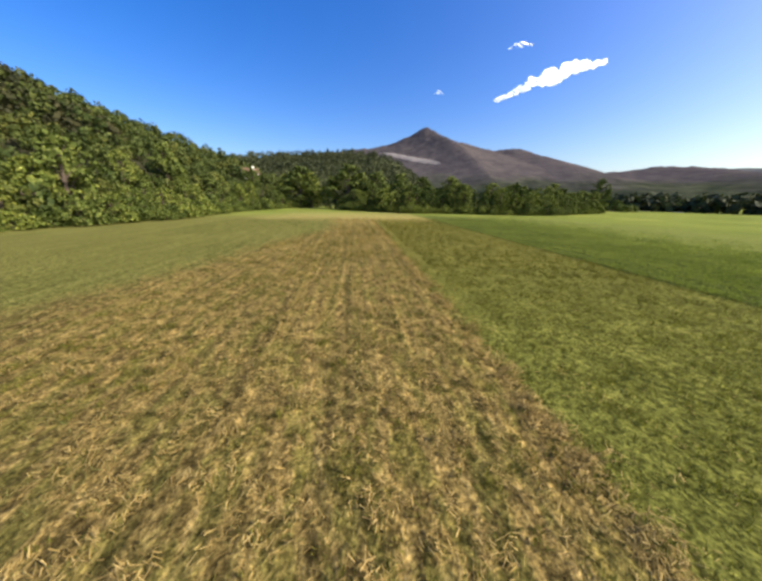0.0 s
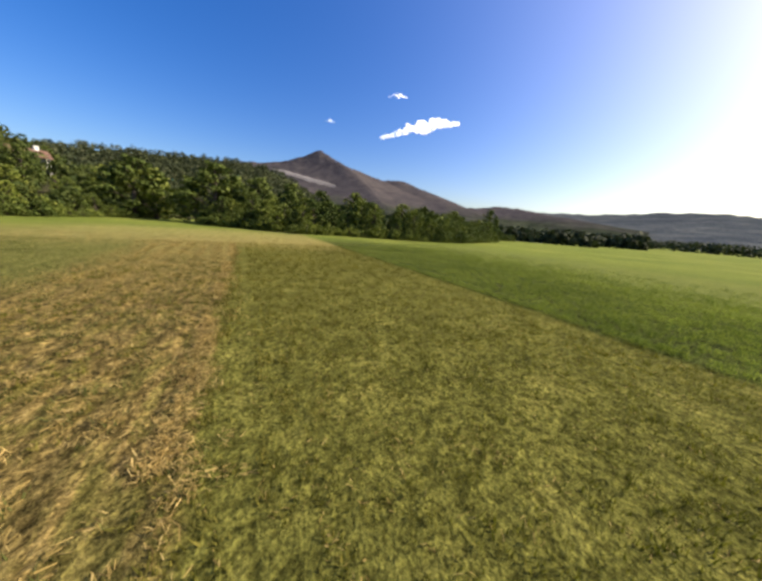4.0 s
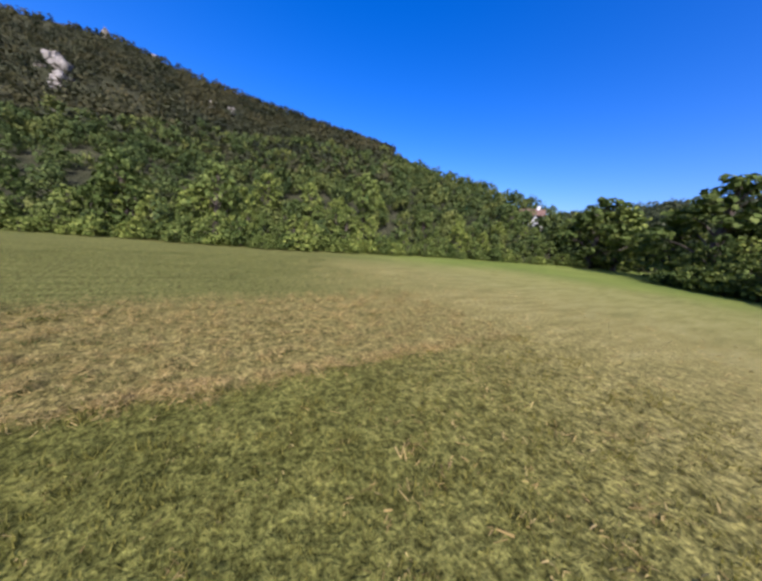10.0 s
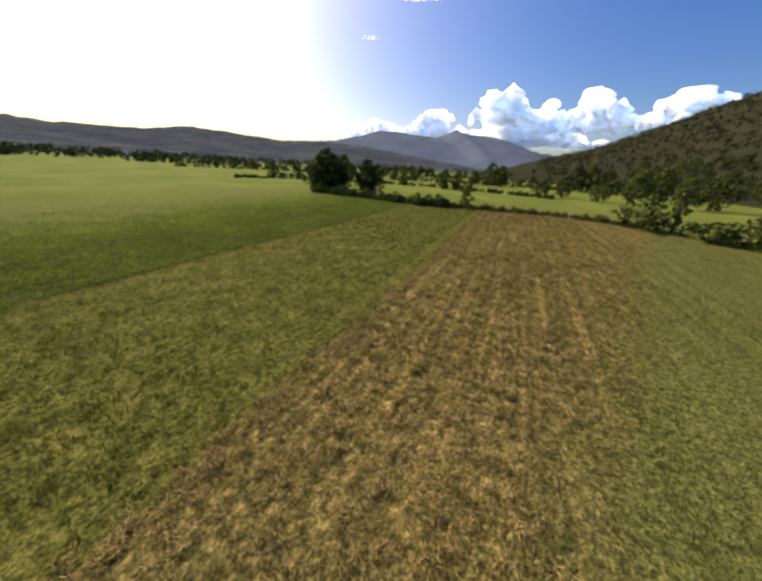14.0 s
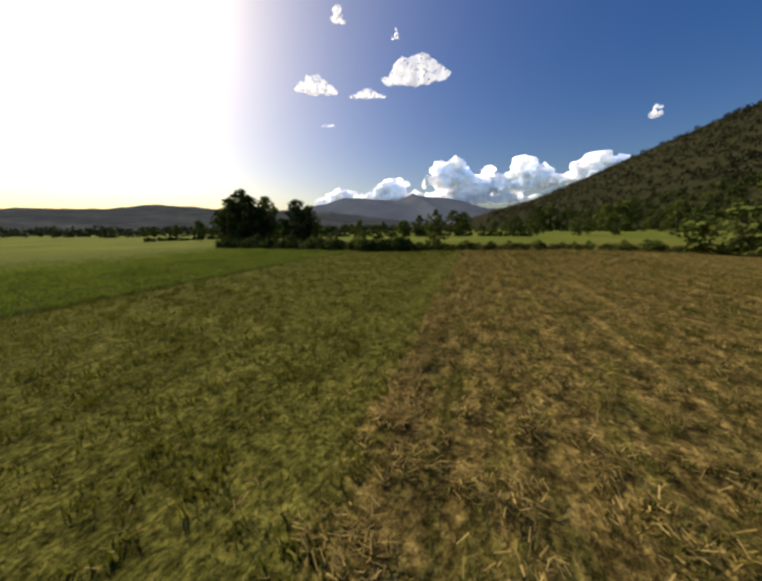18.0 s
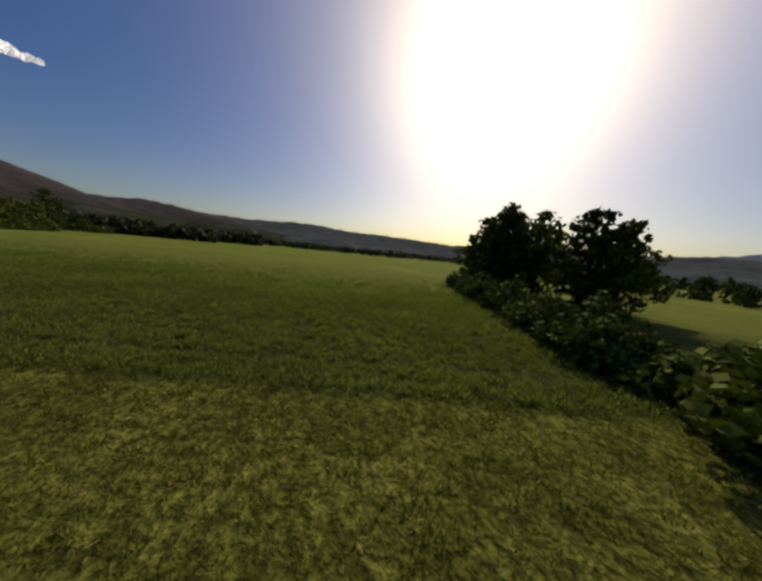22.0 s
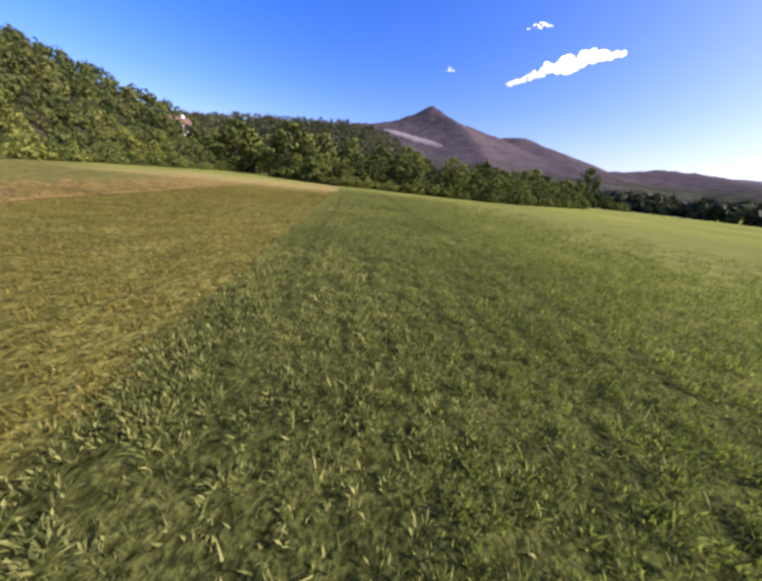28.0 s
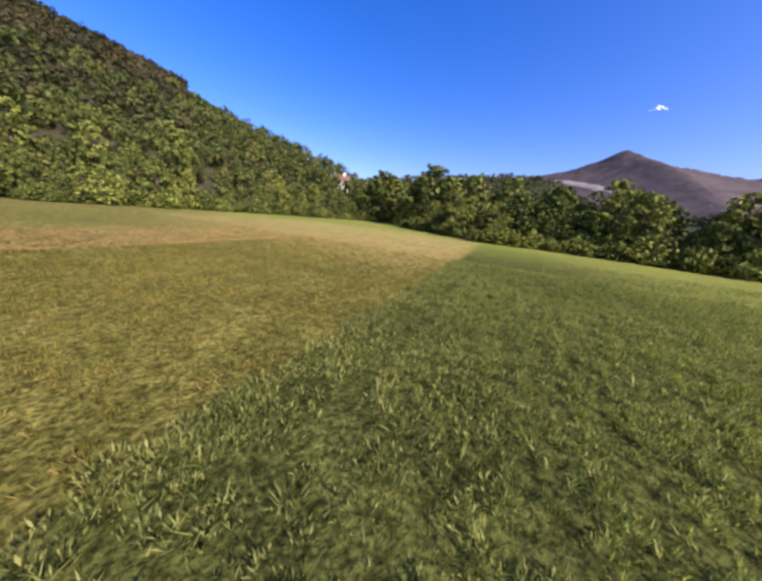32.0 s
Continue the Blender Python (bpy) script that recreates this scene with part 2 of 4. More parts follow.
def wooded(name, dark, mid, light, scale, rock=None, relief=1.0, wood=None):
    """Far slopes: the tops of woods too small to tell apart, with bare patches where rock is given."""
    k = Mat(name, 1.0, 0.0)
    n1, n2 = k.noise(scale, 6, 0.7), k.noise(scale * 0.12, 4)
    col = k.ramp(n1, [(0.3, dark), (0.52, mid), (0.75, light)])
    col = k.mix(0.6, col, k.ramp(n2, [(0.3, (0.7, 0.72, 0.75)), (0.7, (1.25, 1.2, 1.1))]), "MULTIPLY")
    if rock:
        bare = k.step(k.noise(scale * 0.2, 5, 0.7), 0.66, 0.76)
        col = k.mix(bare, col, rock)
    if wood:
        z = k.math("ADD", k.xyz()[2], k.math("MULTIPLY", k.noise(scale * 0.4, 5, 0.7), 160.0))
        col = k.mix(k.step(z, *wood), k.mix(1.0, col, k.ramp(n1, [(0.3, (0.3, 0.42, 0.3)), (0.7, (0.62, 0.85, 0.5))]), "MULTIPLY"), col)
    k.base(col)
    k.bump(n1, relief, 3.0 / scale * 0.1)
    return k.m


M_FIELD = field_material()
M_GRASS = leafy("olive_grass", (0.104, 0.1, 0.024), (0.18, 0.166, 0.04), (0.285, 0.25, 0.07), 0.3, 0.15, dry=True)
M_TALL = leafy("tall_grass", (0.074, 0.094, 0.025), (0.25, 0.288, 0.074), (0.46, 0.475, 0.15), 0.4, 0.25)
M_STRAW = leafy("cut_hay", (0.19, 0.132, 0.043), (0.46, 0.322, 0.105), (0.72, 0.53, 0.205), 0.25, 0.3)
M_STUB = leafy("mown_stubble", (0.085, 0.1, 0.026), (0.17, 0.182, 0.048), (0.28, 0.268, 0.086), 0.2, 0.2)
M_LEAF = tree_leaf("tree_leaves", (0.085, 0.106, 0.027), (0.145, 0.168, 0.042), (0.245, 0.255, 0.072))
M_FOREST = leafy("forest_leaves", (0.062, 0.08, 0.025), (0.1, 0.122, 0.036), (0.15, 0.164, 0.05), 0.1, 0.04, crowns=0.24)
M_SCRUB = leafy("hill_scrub", (0.042, 0.042, 0.021), (0.06, 0.058, 0.03), (0.085, 0.077, 0.041), 0.1, 0.02, crowns=0.07)
M_RIDGELEAF = leafy("ridge_leaves", (0.03, 0.042, 0.018), (0.075, 0.09, 0.04), (0.14, 0.145, 0.07), 0.1, 0.01)
# kept dark: shade under and between the crowns is part of this colour
M_HILL = wooded("wooded_hill", (0.028, 0.03, 0.015), (0.046, 0.046, 0.024), (0.07, 0.066, 0.036), 0.12, (0.16, 0.135, 0.1))
M_RIDGE = wooded("wooded_ridge", (0.02, 0.03, 0.012), (0.05, 0.06, 0.022), (0.10, 0.105, 0.04), 0.06)
M_PEAK = wooded("heather_mountain", (0.05, 0.045, 0.046), (0.08, 0.07, 0.068), (0.12, 0.1, 0.086), 0.02, None, 0.6, (100.0, 190.0))
# greyed base colour that holds the haze in front of the hills
M_HAZE_EAST = wooded("distant_hills", (0.05, 0.06, 0.07), (0.09, 0.10, 0.10), (0.15, 0.155, 0.14), 0.008)
# aerial haze over these mountains is painted in as a pale blue base
M_HAZE_BLUE = wooded("blue_mountains", (0.125, 0.15, 0.185), (0.148, 0.174, 0.212), (0.172, 0.198, 0.235), 0.003, None, 0.25)


def bark_material():
    k = Mat("bark", 0.9, 0.1)
    n = k.noise(6, 5, 0.7, k.scaled((4, 4, 0.6)))
    k.base(k.ramp(n, [(0.3, (0.05, 0.038, 0.028)), (0.7, (0.16, 0.125, 0.09))]))
    k.bump(n, 0.8, 0.03)
    return k.m


M_BARK = bark_material()


def cloud_material(name, frayed):
    """White droplets: light is scattered back and let through in nearly equal parts."""
    k = Mat(name, 1.0, 0.0)
    col = k.ramp(k.noise(0.004, 5), [(0.3, (0.87, 0.855, 0.83)), (0.7, (0.95, 0.935, 0.91))])
    k.base(col)
    tr = k.node("BsdfTranslucent")
    tr.inputs["Color"].default_value = (0.8, 0.795, 0.785, 1)
    ms = k.node("AddShader")
    k.link(k.b.outputs[0], ms.inputs[0])
    k.link(tr.outputs[0], ms.inputs[1])
    out = ms.outputs[0]
    if frayed:
        wisp = k.node("MixShader")
        k.link(k.step(k.noise(0.02, 7, 0.7), 0.38, 0.6), wisp.inputs[0])
        k.link(k.node("BsdfTransparent").outputs[0], wisp.inputs[1])
        k.link(out, wisp.inputs[2])
        out = wisp.outputs[0]
    k.link(out, k.t.nodes["Material Output"].inputs["Surface"])
    return k.m


M_CLOUD, M_WISP = cloud_material("heaped_cloud", False), cloud_material("frayed_cloud", True)


def rock_material(name, dark, light, scale):
    k = Mat(name, 0.95, 0.1)
    n = k.noise(scale, 6, 0.7)
    k.base(k.ramp(n, [(0.3, dark), (0.7, light)]))
    k.bump(n, 1.0, 0.3 / scale)
    return k.m


M_ROCK = rock_material("pale_rock", (0.15, 0.13, 0.1), (0.35, 0.31, 0.245), 0.5)
M_SCREE = rock_material("scree", (0.2, 0.175, 0.145), (0.32, 0.285, 0.235), 0.03)
M_WALL = rock_material("lime_plaster", (0.62, 0.58, 0.5), (0.78, 0.75, 0.68), 2.0)
M_TILE = rock_material("clay_tiles", (0.13, 0.075, 0.05), (0.2, 0.12, 0.085), 3.0)
M_DARK = rock_material("dark_window", (0.03, 0.035, 0.04), (0.05, 0.055, 0.06), 1.0)
M_GRAVEL = rock_material("gravel", (0.3, 0.27, 0.2), (0.5, 0.45, 0.36), 1.5)

# ---- mesh helpers ----
rng = np.random.default_rng(7)


def mesh_of(name, verts, tris, material, smooth=False):
    """A mesh from arrays: verts (n, 3), tris (m, 3)."""
    me = bpy.data.meshes.new(name)
    verts, tris = np.asarray(verts, np.float32), np.asarray(tris, np.int32)
    me.vertices.add(len(verts))
    me.vertices.foreach_set("co", verts.ravel())
    me.loops.add(tris.size)
    me.loops.foreach_set("vertex_index", tris.ravel())
    me.polygons.add(len(tris))
    size = tris.shape[1]
    me.polygons.foreach_set("loop_start", np.arange(len(tris), dtype=np.int32) * size)
    me.polygons.foreach_set("loop_total", np.full(len(tris), size, np.int32))
    if smooth:
        me.polygons.foreach_set("use_smooth", np.ones(len(tris), bool))
    me.update(calc_edges=True)
    me.materials.append(material)
    return me


def grid_faces(rows, cols):
    a = (np.arange(rows - 1)[:, None] * cols + np.arange(cols - 1)[None]).ravel()
    return np.stack([a, a + 1, a + cols + 1, a + cols], 1)


def rough(x, y, scale, seed=0.0, octaves=4):
    """Cheap smooth noise over arrays: sums of turned sines, about -1 to 1."""
    out, amp, total = 0.0, 1.0, 0.0
    for i in range(octaves):
        a = 1.3 * i + seed
        u = (x * math.cos(a) + y * math.sin(a)) / scale
        v = (-x * math.sin(a * 1.7) + y * math.cos(a * 1.7)) / scale
        out = out + amp * np.sin(u + 1.7 * np.sin(v * 0.7 + seed)) * np.cos(v * 1.1 + seed * 2.3 + i)
        total += amp
        amp, scale = amp * 0.55, scale * 0.47
    return out / total


MID = (6.0, 20.0)   # the middle of the flight


HILL_MID = (2.5, 41.5)   # where the bearings of the western hillside are counted from


def polar(az, dist, mid=MID):
    a = np.radians(az)
    return mid[0] - np.sin(a) * dist, mid[1] + np.cos(a) * dist


# ---- ground and hills ----


def ground_sheet():
    rings = np.concatenate([np.linspace(0, 90, 46), np.geomspace(95, 4700, 40)])
    az = np.linspace(0, 360, 145)
    r, a = np.meshgrid(rings, az, indexing="ij")
    x, y = polar(a, r)
    z = 0.06 * rough(x, y, 9.0, 0.3) * np.clip(1.5 - r / 300, 0, 1) - np.clip((r - 900) / 3800, 0, 1) * 6
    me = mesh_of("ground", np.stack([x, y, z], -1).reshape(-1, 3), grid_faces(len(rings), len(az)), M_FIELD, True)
    tagged(new("ground", me), "flat valley meadow of cut and uncut grass", "ground", kind="structure")


def hill_height(profile, near, far, az, t, bumps, seed, cover=0.0, twist=0.0):
    """Height and distance on a hill whose skyline, seen from the middle, follows profile (bearing, elevation)."""
    p = np.array(profile)
    el = np.interp(az + twist * np.clip(1 - t, 0, 1), p[:, 0], p[:, 1])
    d0, d1 = np.interp(az, *near), np.interp(az, *far)
    dist = d0 + (d1 - d0) * t
    top = np.tan(np.radians(el)) * d1 + 2.0 - cover
    top = np.maximum(top, 0.5)
    steep = np.interp(az, [18, 32, 62, 85], [1.12, 0.82, 0.82, 1.12])
    rise = np.where(t <= 1, np.clip(t, 0, 1) ** steep, 1 - 0.8 * np.clip(t - 1, 0, 1) ** 1.2)
    x, y = polar(az, dist, HILL_MID if profile is BIG else MID)
    z = top * rise - 0.5 + rough(x, y, bumps, seed) * bumps * 0.05 * np.clip(t * 3, 0, 1) * (t < 0.9)
    return x, y, z


def hill(name, profile, near, far, material, label, steps=240, bumps=60.0, seed=1.0, kind="structure", category="hill", cover=0.0, twist=0.0):
    lo, hi = profile[0][0], profile[-1][0]
    az, t = np.meshgrid(np.linspace(lo, hi, steps), np.concatenate([np.linspace(0, 1, 40), np.linspace(1.05, 1.9, 10)]), indexing="ij")
    x, y, z = hill_height(profile, near, far, az, t, bumps, seed, cover, twist)
    crest = rough(az * 7.0, az * 0 + seed, 3.0, seed) * np.exp(-((t - 1) / 0.12) ** 2)
    z = z + crest * np.interp(az, *far) * 0.0035
    me = mesh_of(name, np.stack([x, y, z], -1).reshape(-1, 3), grid_faces(*az.shape), material, True)
    return tagged(new(name, me), label, category, kind=kind)


ground_sheet()

BIG = [(6, 0.5), (14, 2.6), (20, 5.0), (25, 7.4), (30, 9.4), (35, 10.8), (40, 12.2), (46, 13.8), (52, 15.8), (57, 17.3), (63, 18.7), (69, 19.7), (80, 21.2), (90, 22.0), (98, 22.6), (104, 23.2), (108, 22.6),
       (114, 21.4), (121, 20.6), (129, 19.2), (136, 17.2), (142, 15.4), (150, 13.2), (158, 10.2), (165, 7.2), (171, 4.8), (178, 3), (186, 0.5)]
BIG_NEAR = ([6, 20, 32, 47, 60, 77, 87, 102, 119, 132, 141, 155, 170, 186], [92, 78, 62, 51, 44, 38, 38, 42, 52, 68, 90, 160, 250, 300])
BIG_FAR = ([6, 20, 30, 45, 60, 80, 106, 130, 150, 170, 186], [150, 112, 104, 132, 175, 240, 330, 420, 560, 800, 950])
COVER = 4.5
BIGHILL = (BIG, BIG_NEAR, BIG_FAR)
hill("wooded_hillside", BIG, BIG_NEAR, BIG_FAR, M_HILL, "steep wooded hillside with bare rocky patches", bumps=40.0, seed=1.0, cover=COVER)

RIDGE = [(-18, 0.5), (-12, 4.5), (-8, 7.4), (-4, 8.5), (2, 8.7), (8, 8.4), (14, 7.9), (22, 7.0), (32, 5.0), (38, 0.5)]
hill("wooded_ridge", RIDGE, ([-18, 38], [260, 260]), ([-18, 38], [620, 560]), M_RIDGE, "dark green wooded ridge in the middle distance", steps=120, bumps=90.0, seed=2.0)

PEAK = [(-72, 0.3), (-66, 2.2), (-59, 3.5), (-54, 4.7), (-50, 5.1), (-46, 4.6), (-42, 4.6), (-39, 5.4), (-36, 6.8), (-34, 7.5), (-31, 8.8), (-28.5, 8.9), (-26.5, 8.7), (-24, 9.4), (-21.5, 10.1),
        (-18, 11.0), (-15.6, 12.1), (-14.2, 12.9), (-13.2, 12.7), (-11, 11.6), (-8.5, 10.6), (-6, 9.9), (-4, 9.5), (0, 9.1), (14, 7)]
hill("pyramid_mountain", PEAK, ([-70, 14], [700, 700]), ([-70, -40, -13, 14], [2400, 2000, 1800, 1900]), M_PEAK,
     "pointed brown mountain with a pale scree slope", steps=260, bumps=260.0, seed=3.0, category="mountain", twist=16.0)

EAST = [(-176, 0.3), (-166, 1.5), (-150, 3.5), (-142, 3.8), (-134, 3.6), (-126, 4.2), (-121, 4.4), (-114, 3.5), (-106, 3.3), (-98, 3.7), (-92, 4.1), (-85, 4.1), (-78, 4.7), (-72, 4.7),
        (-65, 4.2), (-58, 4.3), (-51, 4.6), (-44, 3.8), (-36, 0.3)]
hill("distant_hills", EAST, ([-176, -36], [1200, 1100]), ([-176, -36], [2900, 2900]), M_HAZE_EAST, "low hazy hills across the valley", steps=200, bumps=300.0, seed=4.0)

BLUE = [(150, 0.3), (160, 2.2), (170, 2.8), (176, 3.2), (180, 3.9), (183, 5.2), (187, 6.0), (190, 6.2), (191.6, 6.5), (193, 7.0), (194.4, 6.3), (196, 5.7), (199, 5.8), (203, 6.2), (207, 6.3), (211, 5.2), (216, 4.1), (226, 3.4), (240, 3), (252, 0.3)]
hill("blue_mountains", BLUE, ([150, 252], [2600, 2600]), ([150, 252], [4200, 4200]), M_HAZE_BLUE, "blue hazy mountains at the end of the valley", steps=160, bumps=420.0, seed=5.0, category="mountain", twist=9.0)



def patch(name, profile, near, far, bumps, seed, cover, points, width, lift, material, label):
    """A strip laid on a hill along points (bearing, share of the slope), with a ragged edge."""
    p = np.array(points, float)
    u = np.linspace(0, 1, 40)
    k = np.linspace(0, 1, len(p))
    az, t = np.interp(u, k, p[:, 0]), np.interp(u, k, p[:, 1])
    w = width * np.sin(np.pi * np.clip(u, 0.03, 0.97)) ** 0.5 * (1 + 0.35 * rough(u * 40, u * 0, 1.3, seed))
    s = np.linspace(-1, 1, 5)
    a2, t2 = az[:, None] + 0 * s, t[:, None] + w[:, None] * s
    x, y, z = hill_height(profile, near, far, a2, t2, bumps, seed, cover, 16.0)
    me = mesh_of(name, np.stack([x, y, z + lift * (1 - s[None] ** 2 * 0.8)], -1).reshape(-1, 3), grid_faces(*a2.shape), material, True)
    return tagged(new(name, me), label, "rock", kind="structure")


patch("scree_slope", PEAK, ([-70, 14], [700, 700]), ([-70, -40, -13, 14], [2400, 2000, 1800, 1900]), 260.0, 3.0, 0.0,
      [(-5, 0.82), (-8, 0.74), (-12, 0.60), (-17, 0.46)], 0.045, 6.0, M_SCREE, "pale scree slope below the mountain top")


def outcrop(az, t, size, seed):
    """A broken rock face standing out of the hillside: boulders leaning on one another."""
    x, y, z = [float(v) for v in hill_height(*BIGHILL, np.array(az), np.array(t), 40.0, 1.0, COVER)]
    top = new("rock_outcrop")
    top.location = (x, y, z - size * 0.2)
    h = random.Random(seed)
    for i in range(7):
        m = Matrix.LocRotScale((h.uniform(-0.5, 0.5) * size, h.uniform(-0.4, 0.4) * size, h.uniform(-0.2, 1.6) * size),
                               Euler((h.uniform(0, 6), h.uniform(0, 6), h.uniform(0, 6))), (size * h.uniform(0.3, 0.55), size * h.uniform(0.3, 0.5), size * h.uniform(0.5, 0.9)))
        bm = bmesh.new()
        bmesh.ops.create_icosphere(bm, subdivisions=3, radius=1.0, matrix=m)
        for v in bm.verts:
            v.co += noise.noise_vector(v.co * (2.0 / size)) * size * 0.26 + noise.noise_vector(v.co * (6.0 / size)) * size * 0.09
        me = bpy.data.meshes.new("boulder")
        bm.to_mesh(me)
        bm.free()
        me.materials.append(M_ROCK)
        new("boulder", me).parent = top
    tagged(top, "pale weathered rock face among the scrub of the hillside", "rock", "rocks on the hillside")


for az, t, size, seed in [(110.4, 0.47, 4.6, 1), (109.8, 0.41, 4.2, 2), (110.0, 0.36, 3.2, 11), (125.7, 0.34, 2.0, 3), (128, 0.30, 1.8, 4), (122, 0.36, 2.0, 5), (119.5, 0.40, 1.8, 9), (131, 0.36, 1.8, 10),
                          (127, 0.40, 1.6, 12), (90, 0.62, 2.2, 6), (93, 0.60, 2.0, 7), (134, 0.32, 1.8, 8), (105, 0.96, 3.2, 13), (100, 0.97, 2.6, 14), (119, 0.95, 3.0, 15), (122, 0.96, 2.6, 16)]:
    outcrop(az, t, size, seed)

# ---- foliage ----


def leaf_cloud(centres, radii, count, size, seed, flat=0.8, inner=0.55, ruffle=0.55):
    """Leaves (bent quads) scattered near the surface of lumps; returns verts and quads."""
    g = np.random.default_rng(seed)
    centres, radii = np.asarray(centres, float), np.asarray(radii, float)
    w = radii ** 2 / np.sum(radii ** 2)
    which = g.choice(len(radii), count, p=w)
    d = g.normal(size=(count, 3))
    d /= np.linalg.norm(d, axis=1, keepdims=True)
    p = centres[which] + d * (radii[which] * (inner + (1.05 - inner) * g.random(count) ** 0.5))[:, None] * np.array([1, 1, flat])
    nrm = d + g.normal(size=(count, 3)) * ruffle
    nrm /= np.linalg.norm(nrm, axis=1, keepdims=True)
    u = np.cross(nrm, g.normal(size=(count, 3)))
    u /= np.linalg.norm(u, axis=1, keepdims=True)
    v = np.cross(nrm, u)
    s = (size * (0.6 + 0.8 * g.random(count)))[:, None]
    q = np.stack([p - u * s - v * s * 0.5, p + u * s * 0.3 - v * s * 0.8, p + u * s + v * s * 0.5 - nrm * s * 0.3, p - u * s * 0.3 + v * s * 0.8], 1)
    f = np.arange(count * 4).reshape(-1, 4)
    return q.reshape(-1, 3), f


def tube(points, radii, sides=7):
    pts, out = np.asarray(points, float), []
    for i, p in enumerate(pts):
        d = pts[min(i + 1, len(pts) - 1)] - pts[max(i - 1, 0)]
        d /= np.linalg.norm(d)
        u = np.cross(d, (0.31, 0.95, 0.05))
        u /= np.linalg.norm(u)
        v = np.cross(d, u)
        a = np.linspace(0, 2 * math.pi, sides, endpoint=False)
        out.append(p + radii[i] * (np.cos(a)[:, None] * u + np.sin(a)[:, None] * v))
    v = np.concatenate(out)
    f = []
    for i in range(len(pts) - 1):
        for j in range(sides):
            k = (j + 1) % sides
            f.append((i * sides + j, i * sides + k, (i + 1) * sides + k, (i + 1) * sides + j))
    return v, np.array(f)


def joined(parts):
    vs, fs, n = [], [], 0
    for v, f in parts:
        vs.append(v)
        fs.append(f + n)
        n += len(v)
    return np.concatenate(vs), np.concatenate(fs)


def boughs(cs, rs, g):
    """Breaks every lump of a crown into a core and smaller boughs round it."""
    c, r = [], []
    for p, q in zip(cs, rs):
        c.append(p)
        r.append(q * 0.72)
        for _ in range(4):
            d = g.normal(size=3)
            c.append(p + d / np.linalg.norm(d) * q * (0.8, 0.8, 0.65))
            r.append(q * g.uniform(0.25, 0.46))
    return c, r


def tree_parts(height, spread, seed, leaves=900, leaf=0.22, bare=0.18, column=1.0):
    """Meshes of one tree about the origin: trunk with limbs, and crown."""
    g = np.random.default_rng(seed)
    lean = g.normal(size=2) * 0.03 * height
    pts = [(0, 0, -0.15), (lean[0] * 0.3, lean[1] * 0.3, height * 0.3), (lean[0], lean[1], height * 0.62), (lean[0] * 1.3, lean[1] * 1.3, height * 0.88)]
    r = 0.022 * height
    wood = [tube(pts, [r * 1.35, r, r * 0.6, r * 0.2])]
    cs, rs = [], []
    n = int(17 + 5 * column)
    for i in range(n):
        h = bare + (0.92 - bare) * (i + 0.5) / n
        a = i * 2.4 + g.random()
        env = math.sin(math.pi * min(1.0, (h - bare + 0.12) / (1.08 - bare))) ** 0.7
        out = spread * env * (0.35 + 0.5 * g.random())
        c = np.array([lean[0] * h + math.cos(a) * out, lean[1] * h + math.sin(a) * out, height * h])
        cs.append(c)
        rs.append(spread * (0.26 + 0.2 * g.random()) * (0.55 + 0.5 * env))
        b = np.array([lean[0] * h, lean[1] * h, height * max(0.12, h - 0.2)])
        wood.append(tube([b, (b + c) / 2 + (0, 0, 0.03 * height), c], [r * 0.5, r * 0.3, r * 0.1], 3))
    cs.append(np.array([lean[0] * 1.3, lean[1] * 1.3, height * 0.9]))
    rs.append(spread * 0.32)
    wv, wf = joined(wood)
    cs, rs = boughs(cs, rs, g)
    lv, lf = leaf_cloud(cs, rs, leaves, leaf, seed + 1, 0.85, 0.82, 0.25)
    lv[:, 2] = np.maximum(lv[:, 2], 0.1)
    return mesh_of("trunk", wv, wf, M_BARK, True), mesh_of("crown", lv, lf, M_LEAF)


TREES = [tree_parts(h, s, i + 11, n, lf, b) for i, (h, s, n, lf, b) in enumerate([
    (8.0, 3.0, 1500, 0.195, 0.05), (9.5, 2.8, 1500, 0.195, 0.06), (7.0, 3.2, 1500, 0.195, 0.04), (11.0, 3.6, 1800, 0.235, 0.06), (6.0, 2.2, 1200, 0.16, 0.03), (10.0, 2.2, 1400, 0.18, 0.05)])]
FARTREES = [tree_parts(h, s, i + 31, 420, 0.42, 0.05) for i, (h, s) in enumerate([(8.0, 3.0), (9.5, 2.8), (7.0, 3.2), (10.0, 2.4)])]
BUSHES = [tree_parts(h, s, i + 51, n, 0.092, 0.02) for i, (h, s, n) in enumerate([(1.6, 1.2, 850), (1.2, 1.5, 850), (2.2, 1.3, 950)])]


def plant(kind, x, y, z=0.0, size=1.0, turn=0.0, label="", name="tree", group="", wide=1.0):
    """One tree or bush: an empty at its foot with trunk and crown."""
    top = new(name)
    top.matrix_basis = Matrix.LocRotScale((x, y, z), Euler((0, 0, turn)), (size * wide, size * wide, size))
    for piece, me in zip(("trunk", "crown"), kind):
        ob = new(piece, me)
        ob.parent = top
    return tagged(top, label, "bush" if name == "bush" else "tree", group)


